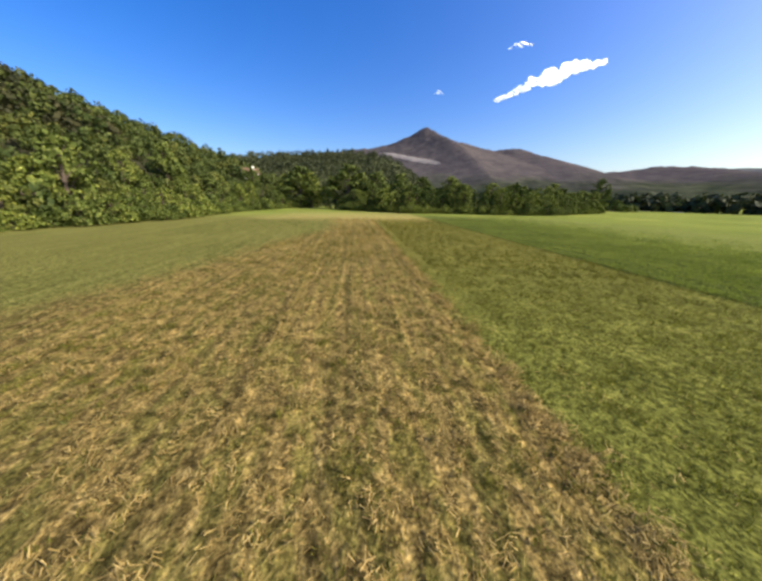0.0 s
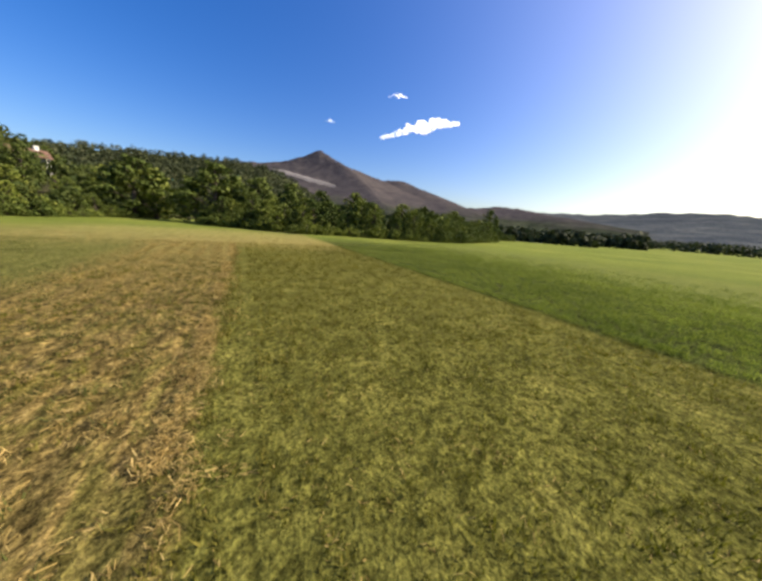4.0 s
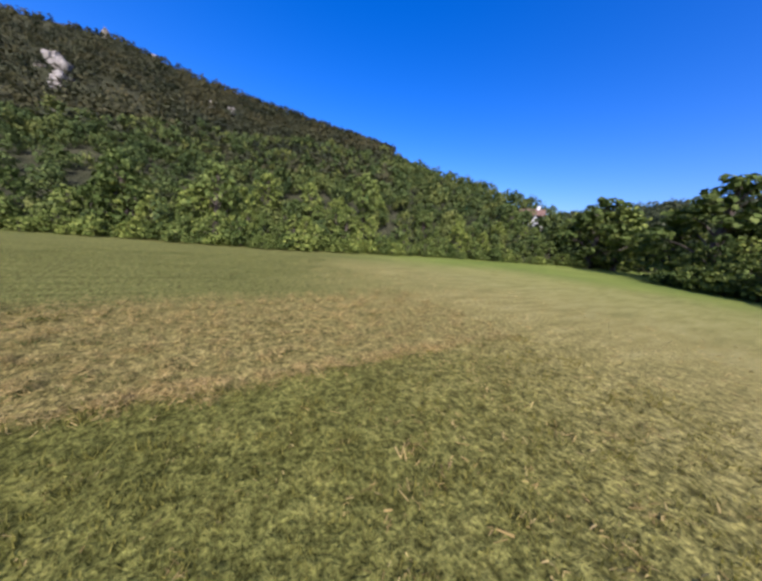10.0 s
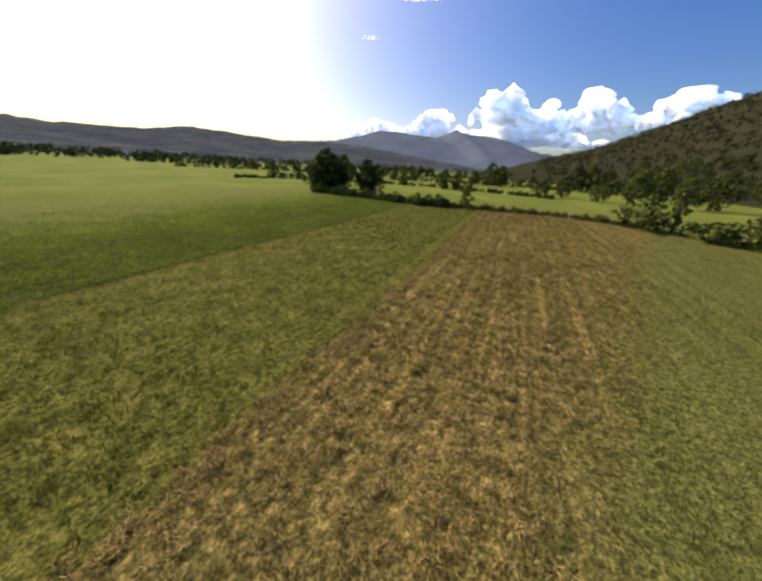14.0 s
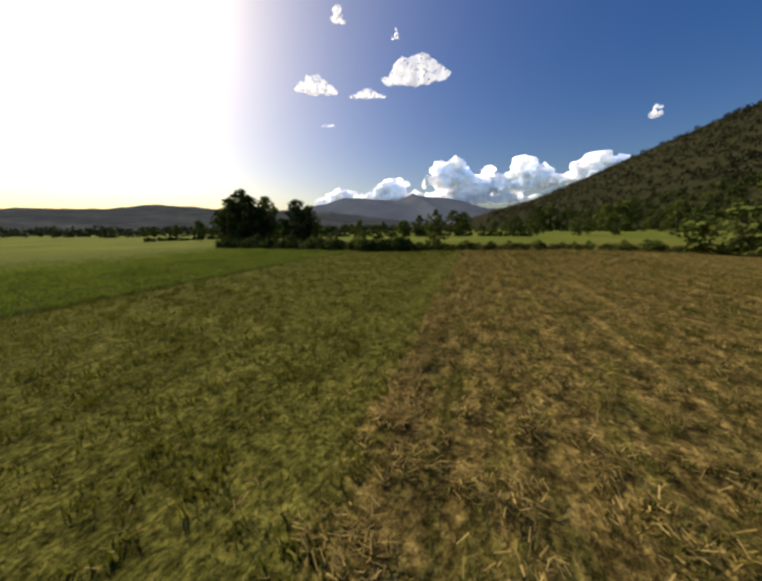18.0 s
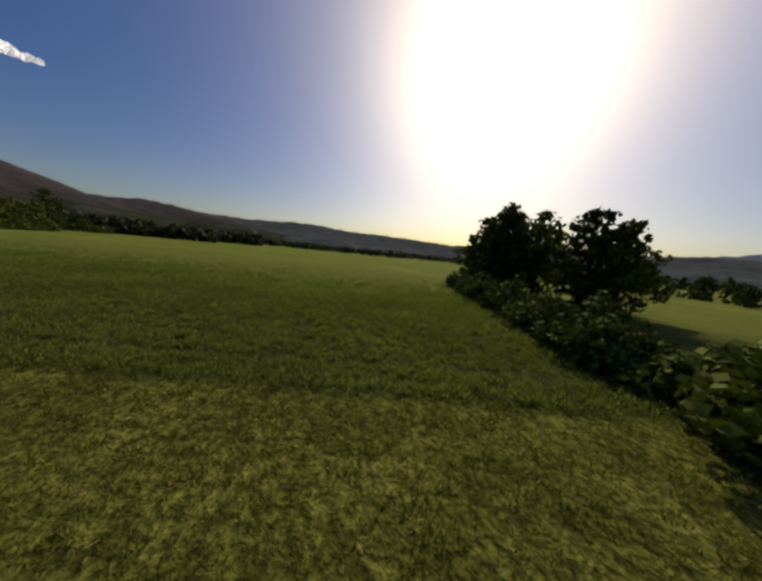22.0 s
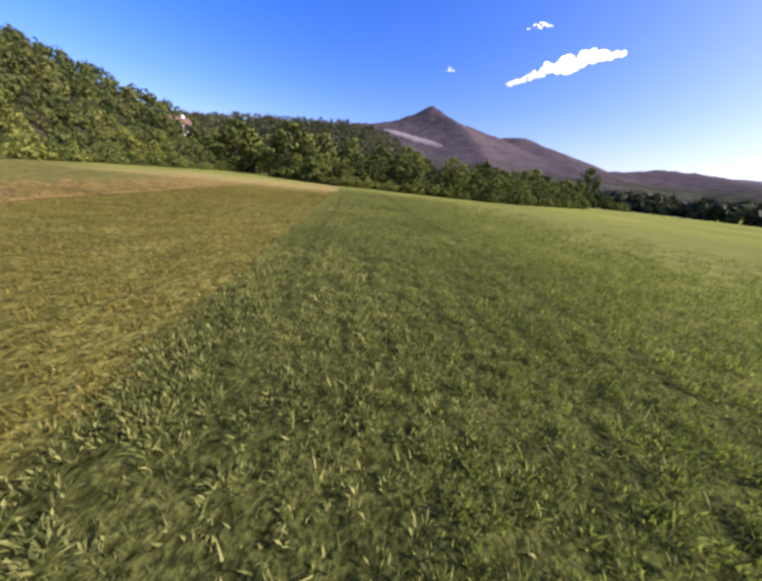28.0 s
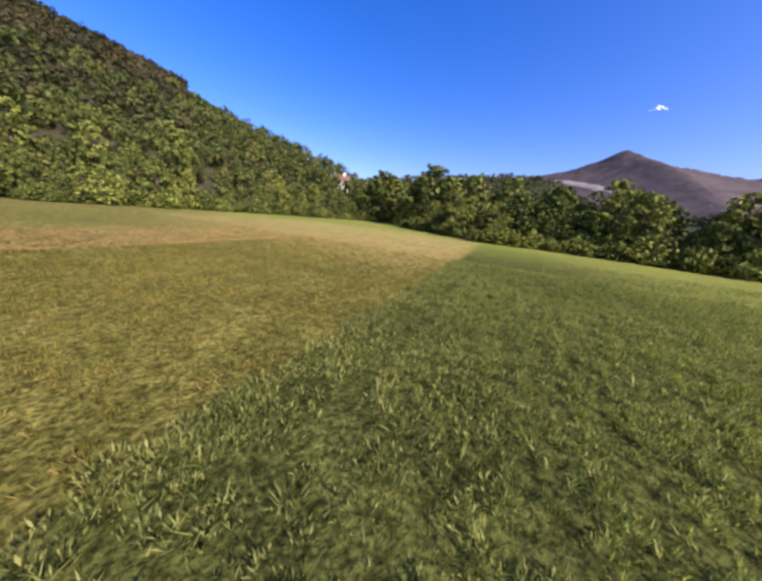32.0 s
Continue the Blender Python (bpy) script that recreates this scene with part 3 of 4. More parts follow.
# wood along the north edge of the meadow
g = random.Random(5)
for row, (y0, n, size) in enumerate([(73, 32, 0.74), (77.5, 28, 0.95), (84, 24, 1.12)]):
    for i in range(n):
        x = -6 + (i + 0.7 * g.random()) * (83 / n) + row * 1.3
        y = y0 + 3 * math.sin(x * 0.11) + g.uniform(-1.2, 1.2) + max(0, x - 50) * 0.25 + max(0, 12 - x) * 1.2
        plant(TREES[g.choice([0, 1, 2, 2, 0, 4])], x, y, 0, size * g.uniform(0.75, 1.1), g.uniform(0, 6.3),
              "leafy green tree at the edge of the meadow", group="trees along the north edge of the meadow", wide=g.uniform(0.95, 1.35))
for x, y, s in [(-5.6, 99, 1.38), (-1, 103, 1.15), (-10, 104, 1.05), (-24, 110, 1.4), (-20, 112, 1.2), (-28, 113, 1.15), (5, 97, 1.15), (12, 95, 1.1), (22, 98, 1.05), (31, 96, 1.0)]:
    plant(TREES[3], x, y, 0, s, x, "tall round-headed tree rising behind the wood", group="tall trees behind the wood", wide=1.45)

for i in range(16):
    x = -7 + 16 * (i + g.random()) / 16
    plant(BUSHES[i % 3], x, 70.5 + 3 * math.sin(x * 0.11) + max(0, 12 - x) * 1.2 + g.uniform(-1.2, 1.2), 0, g.uniform(1.1, 1.8), i, "sunlit yellow-green bush at the edge of the wood", "bush", "bushes at the edge of the wood", 1.2)
for i in range(46):
    x = 9 + 66 * (i + 0.8 * g.random()) / 46
    plant(BUSHES[i % 3], x, 70.3 + 3 * math.sin(x * 0.11) + g.uniform(-0.8, 0.8) + max(0, x - 50) * 0.25, 0, g.uniform(0.9, 1.6), i * 1.3, "rounded leafy shrub in front of the wood", "bush", "shrubs in front of the wood", g.uniform(1.0, 1.4))
plant(TREES[1], 82.8, 89.6, 0, 1.25, 2.0, "single tree standing past the end of the wood", group="tall trees behind the wood")

# trees at the foot of the western hillside
for i in range(100):
    az = 14 + 150 * (i + g.random()) / 100
    depth = g.random() ** 1.7 * 14
    d = np.interp(az, *BIG_NEAR) + depth - 3
    t = max(0.0, (d - np.interp(az, *BIG_NEAR)) / (np.interp(az, *BIG_FAR) - np.interp(az, *BIG_NEAR)))
    x, y, z = [float(v) for v in hill_height(BIG, BIG_NEAR, BIG_FAR, np.array(az), np.array(t), 40.0, 1.0, COVER)]
    if az > 150 and g.random() < 0.5:
        continue
    plant(TREES[g.randrange(6)], x, y, max(0.0, z) - 0.1, g.uniform(0.6, 1.0) * (0.7 if depth < 5 else 1.0), g.uniform(0, 6.3),
          "broad-leaved tree at the foot of the wooded hillside", group="trees at the foot of the hillside")

for i in range(80):
    az = 16 + 130 * (i + g.random()) / 80
    x, y = [float(v) for v in polar(az, np.interp(az, *BIG_NEAR) - 2.5 + g.uniform(-1.2, 1.5), HILL_MID)]
    plant(BUSHES[i % 3], x, y, 0, g.uniform(0.8, 1.7), g.uniform(0, 6.3), "green shrub at the foot of the wooded hillside", "bush", "shrubs at the foot of the hillside", 1.2)


LUMPS = 11   # rounded boughs of one crown


def forest(name, profile, near, far, az_range, t_range, count, size, leaves, leaf, bumps, seed, label, material, cover=0.0, low=1.5, limit=None, gap=0.0):
    """A far wood as one mesh: lumpy crowns standing on a hill."""
    h = np.random.default_rng(int(seed * 100))
    count = count * 4 if gap else count
    az = h.uniform(*az_range, count)
    t = h.uniform(t_range[0] ** low, t_range[1] ** low, count) ** (1 / low)
    if cover:
        keep = ~((np.abs(az - 31.5) < 1.6) & (np.abs(t - 0.57) < 0.07))
        az, t = az[keep], t[keep]
        count = len(az)
    if limit:
        keep = t < np.interp(az, *limit) + 0.05 * rough(az, t * 30, 4.0, seed)
        az, t = az[keep], t[keep]
        count = len(az)
    x, y, z = hill_height(profile, near, far, az, t, bumps, seed, cover)
    s = size * h.uniform(0.7, 1.25, count)
    if gap:
        kept = np.zeros((0, 3))
        picked = []
        for i in range(count):
            if not len(kept) or np.all(np.hypot(kept[:, 0] - x[i], kept[:, 1] - y[i]) > gap * (kept[:, 2] + s[i])):
                kept = np.vstack([kept, (x[i], y[i], s[i])])
                picked.append(i)
        x, y, z, s, count = x[picked], y[picked], z[picked], s[picked], len(picked)
    c = np.repeat(np.stack([x, y, z + s * 0.75], 1), LUMPS, 0)
    out = h.normal(size=(count * LUMPS, 3))
    out[:, 2] = np.abs(out[:, 2])
    out /= np.linalg.norm(out, axis=1, keepdims=True)
    out[::LUMPS] = 0
    c = c + out * np.repeat(s, LUMPS)[:, None] * np.array([0.72, 0.72, 0.95])
    r = np.repeat(s, LUMPS) * h.uniform(0.24, 0.46, count * LUMPS)
    r[::LUMPS] = s * 0.6
    v, f = leaf_cloud(c, r, count * leaves, leaf, int(seed * 10) + 3, 1.0, 0.86, 0.22)
    tagged(new(name, mesh_of(name, v, f, material)), label, "woods", kind="stuff")


forest("foot_forest", BIG, BIG_NEAR, BIG_FAR, (12, 165), (0.0, 0.17), 900, 2.45, 360, 0.22, 40.0, 1.0, "dense trees at the foot of the hillside", M_FOREST, COVER, 1.1, None, 0.86)
forest("hillside_forest", BIG, BIG_NEAR, BIG_FAR, (12, 176), (0.14, 0.46), 3000, 2.5, 190, 0.31, 40.0, 1.0, "dense broad-leaved forest covering the lower hillside", M_FOREST, COVER, 1.5,
       ([12, 84, 100, 118, 176], [0.5, 0.42, 0.26, 0.15, 0.14]), 0.84)
forest("spur_forest", BIG, BIG_NEAR, BIG_FAR, (12, 62), (0.40, 1.02), 1300, 2.5, 140, 0.34, 40.0, 1.0, "broad-leaved forest on the spur of the hill", M_FOREST, COVER, 1.5,
       ([12, 42, 50, 62], [1.05, 1.05, 0.84, 0.6]), 0.82)
forest("hillside_scrub", BIG, BIG_NEAR, BIG_FAR, (60, 178), (0.17, 1.03), 6800, 2.1, 20, 0.5, 40.0, 1.0, "brownish scrub and small trees on the upper hillside", M_SCRUB, COVER)
forest("ridge_forest", RIDGE, ([-18, 38], [260, 260]), ([-18, 38], [620, 560]), (-17, 37), (0.02, 1.0), 1900, 4.6, 22, 1.1, 90.0, 2.0, "woods covering the ridge behind", M_RIDGELEAF)

# ---- hedge, bushes and trees to the south ----
HEDGE_X = [33, 26, 18, 13, 9.5, 6.5, 4, -4, -10, -15, -19]
HEDGE_Y = [-9.5, -8.6, -8.0, -7.4, -7.2, -8.2, -9.0, -10.4, -11.2, -10.2, -7.8]
run = np.concatenate([[0], np.cumsum(np.hypot(np.diff(HEDGE_X), np.diff(HEDGE_Y)))])
for i in range(110):
    t = run[-1] * (i + 0.5 * g.random()) / 110
    x, y = float(np.interp(t, run, HEDGE_X)), float(np.interp(t, run, HEDGE_Y))
    plant(BUSHES[i % 3], x + g.uniform(-0.5, 0.5), y + g.uniform(-0.5, 0.5), 0, g.uniform(0.3, 0.46) if x < 5 else g.uniform(0.55, 0.85), g.uniform(0, 6.3), "low dark green hedge bush", "bush", "hedge along the south edge", 1.2)
for x, y, s, k in [(30.5, -12.5, 0.92, 0), (33, -14, 0.78, 3), (35, -15.5, 0.86, 1), (31.5, -16, 0.95, 2), (34, -12, 0.9, 0), (29.8, -15, 0.82, 1), (36, -13, 0.9, 2),
                   (24, -15, 0.84, 0), (25.2, -16.3, 0.8, 2), (22.9, -16, 0.74, 0)]:
    plant(TREES[k], x, y, 0, s, x, "dense leafy tree standing in the hedge", group="trees in the hedge")
plant(TREES[4], 3.6, -12.2, 0, 0.72, 1.0, "small round-headed tree standing alone in the hedge", group="trees in the hedge", wide=0.85)
for x, y, s, k in [(-18.6, -7.8, 1.65, 2), (-22.8, -3.4, 1.45, 1), (-24.6, -1.4, 1.3, 2), (-26.6, 0.6, 1.5, 1)]:
    plant(BUSHES[k], x, y, 0, s, x, "large dark round bush at the corner of the field", "bush", "bushes at the corner of the field", 1.35)
plant(TREES[5], -20.6, -6.2, 0, 0.62, 2.0, "slim pale tree between two dark bushes", group="trees in the hedge", wide=0.75)
# fields of the valley: hedgerows with trees, one behind the other
for k, (d, a0, a1, n, bend) in enumerate([(78, 176, 236, 11, 0.2), (118, 158, 226, 14, -0.1), (165, 150, 240, 30, 0.15), (240, 152, 250, 30, 0.0), (350, 150, 262, 30, 0.1)]):
    for i in range(n):
        if g.random() < 0.3:
            continue
        az = a0 + (a1 - a0) * (i + g.random()) / n
        x, y = polar(az, d * (1 + bend * (az - 200) / 60) * g.uniform(0.98, 1.02))
        plant(FARTREES[g.randrange(4)], float(x), float(y), 0, g.uniform(0.32, 0.62) * (1 + d / 500), g.uniform(0, 6.3), "tree in a far hedgerow of the valley",
              group="hedgerow trees of the valley", wide=g.uniform(0.9, 1.4))
for x, y, s, k in [(-52, -36, 0.8, 2), (-58, -44, 1.0, 0), (-66, -50, 1.1, 3), (-75, -48, 1.0, 1), (-48, -30, 0.75, 1), (-84, -60, 1.2, 3), (-62, -34, 0.9, 0), (-70, -38, 1.0, 2), (-9, -54, 0.62, 2), (-15, -58, 0.72, 0), (-22, -52, 0.66, 2), (-30, -56, 0.8, 0), (-37, -50, 0.72, 1), (-44, -54, 0.85, 2)]:
    plant(TREES[k], x, y, 0, s, x, "sunlit round tree between the field and the hillside", group="trees at the foot of the hillside", wide=1.25)
for x, y, s in [(-26, -120, 1.0), (-32, -124, 1.1), (-38, -121, 0.9), (-42, -95, 0.85), (-48, -98, 0.95), (5, -101, 0.8), (10, -103, 0.9), (-8, -118, 0.5)]:
    plant(TREES[3], x, y, 0, s, x, "round-headed tree between the far fields of the valley", group="round trees between the far fields", wide=1.35)


def belt(name, runs, label, size, material, seed, leaf):
    """Far hedges and belts of trees as one mesh; runs: bearing from, to, distance, height share, count."""
    h = np.random.default_rng(seed)
    cs, rs = [], []
    for a0, a1, d, high, n in runs:
        az = h.uniform(a0, a1, n)
        x, y = polar(az, d * (1 + 0.10 * np.sin(np.radians(az) * 3 + d)) * h.uniform(0.985, 1.015, n))
        r = size * high * h.uniform(0.6, 1.2, n)
        cs.append(np.stack([x, y, r * 0.8], 1))
        rs.append(r)
    c, r = np.concatenate(cs), np.concatenate(rs)
    v, f = leaf_cloud(c, r, len(r) * 26, leaf, seed + 1, 1.0)
    v[:, 2] = np.maximum(v[:, 2], -0.2)
    tagged(new(name, mesh_of(name, v, f, material)), label, "woods", kind="stuff")


belt("valley_hedges", [(165, 238, 78, 0.32, 260), (150, 230, 118, 0.38, 260), (148, 245, 165, 0.5, 300), (150, 250, 240, 0.9, 240)],
     "dark hedges between the fields of the valley", 1.6, M_FOREST, 61, 0.35)
belt("valley_woods", [(150, 262, 350, 1.0, 200), (196, 320, 520, 1.3, 300), (-100, -36, 330, 1.0, 200), (-66, -40, 165, 0.8, 150), (-72, -42, 215, 1.05, 170), (-120, -30, 560, 1.4, 240), (200, 300, 800, 2.0, 200)],
     "belts of trees along the valley floor", 4.0, M_RIDGELEAF, 63, 1.1)
for i in range(14):
    az, d = -38 - 14 * (i + g.random()) / 14, 120 + 50 * g.random()
    x, y = polar(az, d)
    plant(BUSHES[i % 3], float(x), float(y), 0, g.uniform(1.2, 2.2), i, "dark bush beside the pale track", "bush", "bushes beside the track", 1.2)
az, s = np.meshgrid(np.linspace(-36, -58, 40), np.linspace(-1, 1, 4), indexing="ij")
x, y = polar(az, 132 + 18 * np.sin((az + 36) * 0.25) + s * 3.2)
tagged(new("track", mesh_of("track", np.stack([x, y, 0.25 + 0 * x - 0.15 * s ** 2], -1).reshape(-1, 3), grid_faces(*az.shape), M_GRAVEL, True)),
       "pale gravel track beyond the meadow", "track", kind="structure")



def house(az, t, turn, wide, deep, label):
    """A small far house on the hillside: walls, tiled gable roof, chimney, windows."""
    x, y, z = [float(v) for v in hill_height(*BIGHILL, np.array(az), np.array(t), 40.0, 1.0, COVER)]
    top = new("house")
    top.matrix_basis = Matrix.Translation((x, y, z - 2.3)) @ Matrix.Rotation(radians(turn), 4, "Z")
    w, d, h = wide / 2, deep / 2, 5.0

    def box(name, lo, hi, material, parent):
        bm = bmesh.new()
        bmesh.ops.create_cube(bm, size=1.0, matrix=Matrix.LocRotScale((Vector(lo) + Vector(hi)) / 2, None, Vector(hi) - Vector(lo)))
        bmesh.ops.bevel(bm, geom=bm.edges[:], offset=0.04, segments=1, affect="EDGES")
        me = bpy.data.meshes.new(name)
        bm.to_mesh(me)
        bm.free()
        me.materials.append(material)
        ob = new(name, me)
        ob.parent = parent
        return ob

    v = [(-w, -d, 0), (w, -d, 0), (w, d, 0), (-w, d, 0), (-w, -d, h), (w, -d, h), (w, d, h), (-w, d, h), (-w, 0, h + d * 0.7), (w, 0, h + d * 0.7)]
    me = bpy.data.meshes.new("wall")
    me.from_pydata(v, [], [(0, 1, 5, 4), (2, 3, 7, 6), (1, 2, 6, 9, 5), (3, 0, 4, 8, 7), (0, 3, 2, 1), (4, 5, 9, 8), (6, 7, 8, 9)])
    me.materials.append(M_WALL)
    new("wall", me).parent = top
    e = 0.5
    for s in (-1, 1):
        a, b = (s * (d + e), h - e * 0.7), (0, h + d * 0.7)
        v = [(u, p[0], p[1] + k) for k in (0.03, 0.25) for u, p in ((-w - e, a), (w + e, a), (w + e, b), (-w - e, b))]
        me = bpy.data.meshes.new("roof")
        me.from_pydata(v, [], [(0, 1, 2, 3), (7, 6, 5, 4), (0, 4, 5, 1), (1, 5, 6, 2), (2, 6, 7, 3), (3, 7, 4, 0)])
        me.materials.append(M_TILE)
        new("roof", me).parent = top
    box("chimney", (w * 0.4, -0.4, h + d * 0.4), (w * 0.4 + 0.8, 0.4, h + d * 0.7 + 1.0), M_WALL, top)
    for u in (-0.6, 0.0, 0.6):
        for k in (1.0, 3.6):
            win = box("window", (u * w - 0.5, -d - 0.05, k), (u * w + 0.5, -d + 0.1, k + 1.3), M_DARK, top)
            box("window_sill", (u * w - 0.6, -d - 0.15, k - 0.1), (u * w + 0.6, -d + 0.05, k), M_WALL, win)
    tagged(top, label, "house")


house(31.5, 0.59, 40, 5.6, 4.2, "far white house with a red tiled roof among trees")

# ---- grass ----


def blades_mesh(x, y, height, lean, blades, width, spread, seed, bent):
    h = np.random.default_rng(seed)
    n = len(x) * blades
    bx = np.repeat(x, blades) + h.normal(size=n) * spread
    by = np.repeat(y, blades) + h.normal(size=n) * spread
    hh = np.repeat(height, blades) * h.uniform(0.45, 1.25, n)
    a, b = h.uniform(0, 6.283, n), h.uniform(0, 6.283, n)
    l = hh * np.abs(h.normal(size=n)) * lean
    w = width * h.uniform(0.6, 1.4, n)
    dx, dy = np.cos(b) * w, np.sin(b) * w
    z0 = np.full(n, -0.02)
    foot = [np.stack([bx - dx, by - dy, z0], 1), np.stack([bx + dx, by + dy, z0], 1)]
    tip = np.stack([bx + np.cos(a) * l, by + np.sin(a) * l, hh * np.clip(1.1 - 0.25 * lean, 0.3, 1)], 1)
    if bent:
        foot.append(np.stack([bx + np.cos(a) * l * 0.4 + dx * 0.8, by + np.sin(a) * l * 0.4 + dy * 0.8, hh * 0.65], 1))
    v = np.stack(foot + [tip], 1)
    return v.reshape(-1, 3), np.arange(n * v.shape[1]).reshape(-1, v.shape[1])


def straws_mesh(x, y, lift, length, width, count, seed):
    """Loose stalks lying every way on the ground."""
    h = np.random.default_rng(seed)
    n = len(x) * count
    c = np.stack([np.repeat(x, count) + h.normal(size=n) * 0.06, np.repeat(y, count) + h.normal(size=n) * 0.06, np.repeat(lift, count) * h.uniform(0.1, 1.0, n)], 1)
    a, e = np.repeat(h.uniform(0, 6.283, len(x)), count) + h.normal(size=n) * 0.5, h.normal(size=n) * 0.35
    d = np.stack([np.cos(a) * np.cos(e), np.sin(a) * np.cos(e), np.sin(e)], 1) * (length * h.uniform(0.4, 1.2, n))[:, None] * 0.5
    s = np.stack([-np.sin(a), np.cos(a), h.normal(size=n) * 0.5], 1) * (width * h.uniform(0.6, 1.5, n))[:, None]
    v = np.stack([c - d - s, c + d - s * 0.6, c + d + s * 0.6, c - d + s], 1)
    v[..., 2] = np.maximum(v[..., 2], 0.0)
    return v.reshape(-1, 3), np.arange(n * 4).reshape(-1, 4)


def clump_mesh(x, y, high, leaves, seed):
    """Rounded clumps of upright leaves that lean outwards from a common root."""
    h = np.random.default_rng(seed)
    n = len(x) * leaves
    c, t = np.repeat(np.stack([x, y], 1), leaves, 0), np.repeat(high, leaves)
    a, b = h.uniform(0, 6.283, n), h.random(n) ** 0.6
    d = np.stack([np.cos(a), np.sin(a)], 1)
    root = c + d * (t * b * 0.75)[:, None]
    tip = root + h.normal(size=(n, 2)) * (t * 0.42)[:, None]
    z = t * (1.2 - 0.4 * b ** 2) * h.uniform(0.5, 1.25, n)
    w = h.uniform(0.003, 0.007, n)[:, None]
    side = np.stack([-d[:, 1], d[:, 0]], 1) * w + h.normal(size=(n, 2)) * w * 0.5
    low = np.full(n, 0.02)
    mid = root * 0.55 + tip * 0.45
    v = np.stack([np.column_stack([root, low]), np.column_stack([mid + side, z * 0.62]), np.column_stack([tip, z]), np.column_stack([mid - side, z * 0.62])], 1)
    return v.reshape(-1, 3), np.arange(n * 4).reshape(-1, 4)


def leafy_domes(x, y, wide, leaves, long, seed):
    """Low rounded cushions of short upright leaves that lean outwards."""
    h = np.random.default_rng(seed)
    n = len(x) * leaves
    r = np.repeat(wide, leaves)
    a, b = h.uniform(0, 6.283, n), np.sqrt(h.random(n))
    d = np.stack([np.cos(a), np.sin(a)], 1)
    foot = np.repeat(np.stack([x, y], 1), leaves, 0) + d * (r * b)[:, None]
    low = r * np.sqrt(np.clip(1 - b ** 2, 0, 1)) * h.uniform(0.35, 0.95, n)
    size = long * h.uniform(0.6, 1.35, n)
    tip = foot + (d * (0.35 * b)[:, None] + h.normal(size=(n, 2)) * 0.28) * size[:, None]
    turn = h.uniform(0, 6.283, n)
    side = np.stack([np.cos(turn), np.sin(turn)], 1) * (size * h.uniform(0.065, 0.12, n))[:, None]
    mid = foot * 0.55 + tip * 0.45
    v = np.stack([np.column_stack([foot, low]), np.column_stack([mid + side, low + size * 0.5]), np.column_stack([tip, low + size * h.uniform(0.7, 1.0, n)]), np.column_stack([mid - side, low + size * 0.5])], 1)
    return v.reshape(-1, 3), np.arange(n * 4).reshape(-1, 4)


def stuff(name, mesh, material, label):
    return tagged(new(name, mesh_of(name, *mesh, material)), label, "grass", kind="stuff")


def scatter(x0, x1, y0, y1, density, seed, clump=0.0, size=0.5):
    """Places in a field, thinned where the clump noise is low."""
    h = np.random.default_rng(seed)
    n = int((x1 - x0) * (y1 - y0) * density)
    x, y = h.uniform(x0, x1, n), h.uniform(y0, y1, n)
    keep = rough(x, y, size, seed * 0.37, 3) > clump
    return x[keep], y[keep]


def thinned(x, y, seed):
    """Fewer and fewer places towards the east, so that the near grass fades out."""
    keep = np.random.default_rng(seed + 70).random(len(x)) < np.clip((29 - x) / 9, 0, 1)
    sway = 0.12 * np.sin(y * 0.35)
    keep &= (np.abs(x - 18.1 - sway) > 0.17) & (np.abs(x - 12.4 + sway) > 0.13)   # wheel ruts
    return x[keep], y[keep]


def hay_edge(y):
    return -6.6 - 0.33 * np.clip(31 - y, 0, 40) + 0.7 * np.sin(y * 0.21)


Y0, Y1 = -12.0, 50.0


def rows_of(x, y, pitch, seed):
    """0 to 1 across the rows that the mower left, which wander a little."""
    return 0.5 + 0.5 * np.sin(x * 6.283 / pitch + 0.9 * rough(x, y * 0.3, 2.0, seed, 2))


# cut hay
x, y = scatter(-16.0, LINE_A + 1.3, Y0, Y1, 110, 1, 0.16, 0.2)
stray = np.random.default_rng(5)
keep = (x > hay_edge(y) + stray.normal(size=len(x)) * 0.6) & (stray.random(len(x)) < np.clip(1.0 + (x + 9) * 0.13, 0.2, 1)) & (x < LINE_A + 0.1 + stray.exponential(0.25, len(x))) & (stray.random(len(x)) < 0.4 + 0.7 * rows_of(x, y, 0.55, 0.0))
x, y = x[keep], y[keep]
row = rows_of(x, y, 1.75, 0.0)
pile = np.clip(rough(x, y, 0.2, 0.37, 3) - 0.10, 0, 0.6)
stuff("cut_hay", straws_mesh(x, y, 0.04 + 0.06 * row + 0.36 * pile, np.full(len(x) * 9, 0.11), 0.0044, 9, 11), M_STRAW, "pale brown cut hay lying in rows")
stuff("hay_stubble", blades_mesh(x, y, 0.06 + 0.05 * row + 0.14 * pile, 0.8, 4, 0.007, 0.05, 21, False), M_STUB, "short stubble standing between the hay")
x, y = scatter(-11.5, LINE_A - 0.1, Y0, 38.0, 15, 41, 0.02, 0.8)
keep = x > hay_edge(y) + 0.4
x, y = x[keep], y[keep]
stuff("regrown_grass", clump_mesh(x, y, 0.07 + 0.07 * np.random.default_rng(43).random(len(x)), 16, 42), M_GRASS, "green tufts growing through the cut hay")
x, y = scatter(-0.28, 0.1, Y0, Y1, 150, 33, -0.25, 0.4)
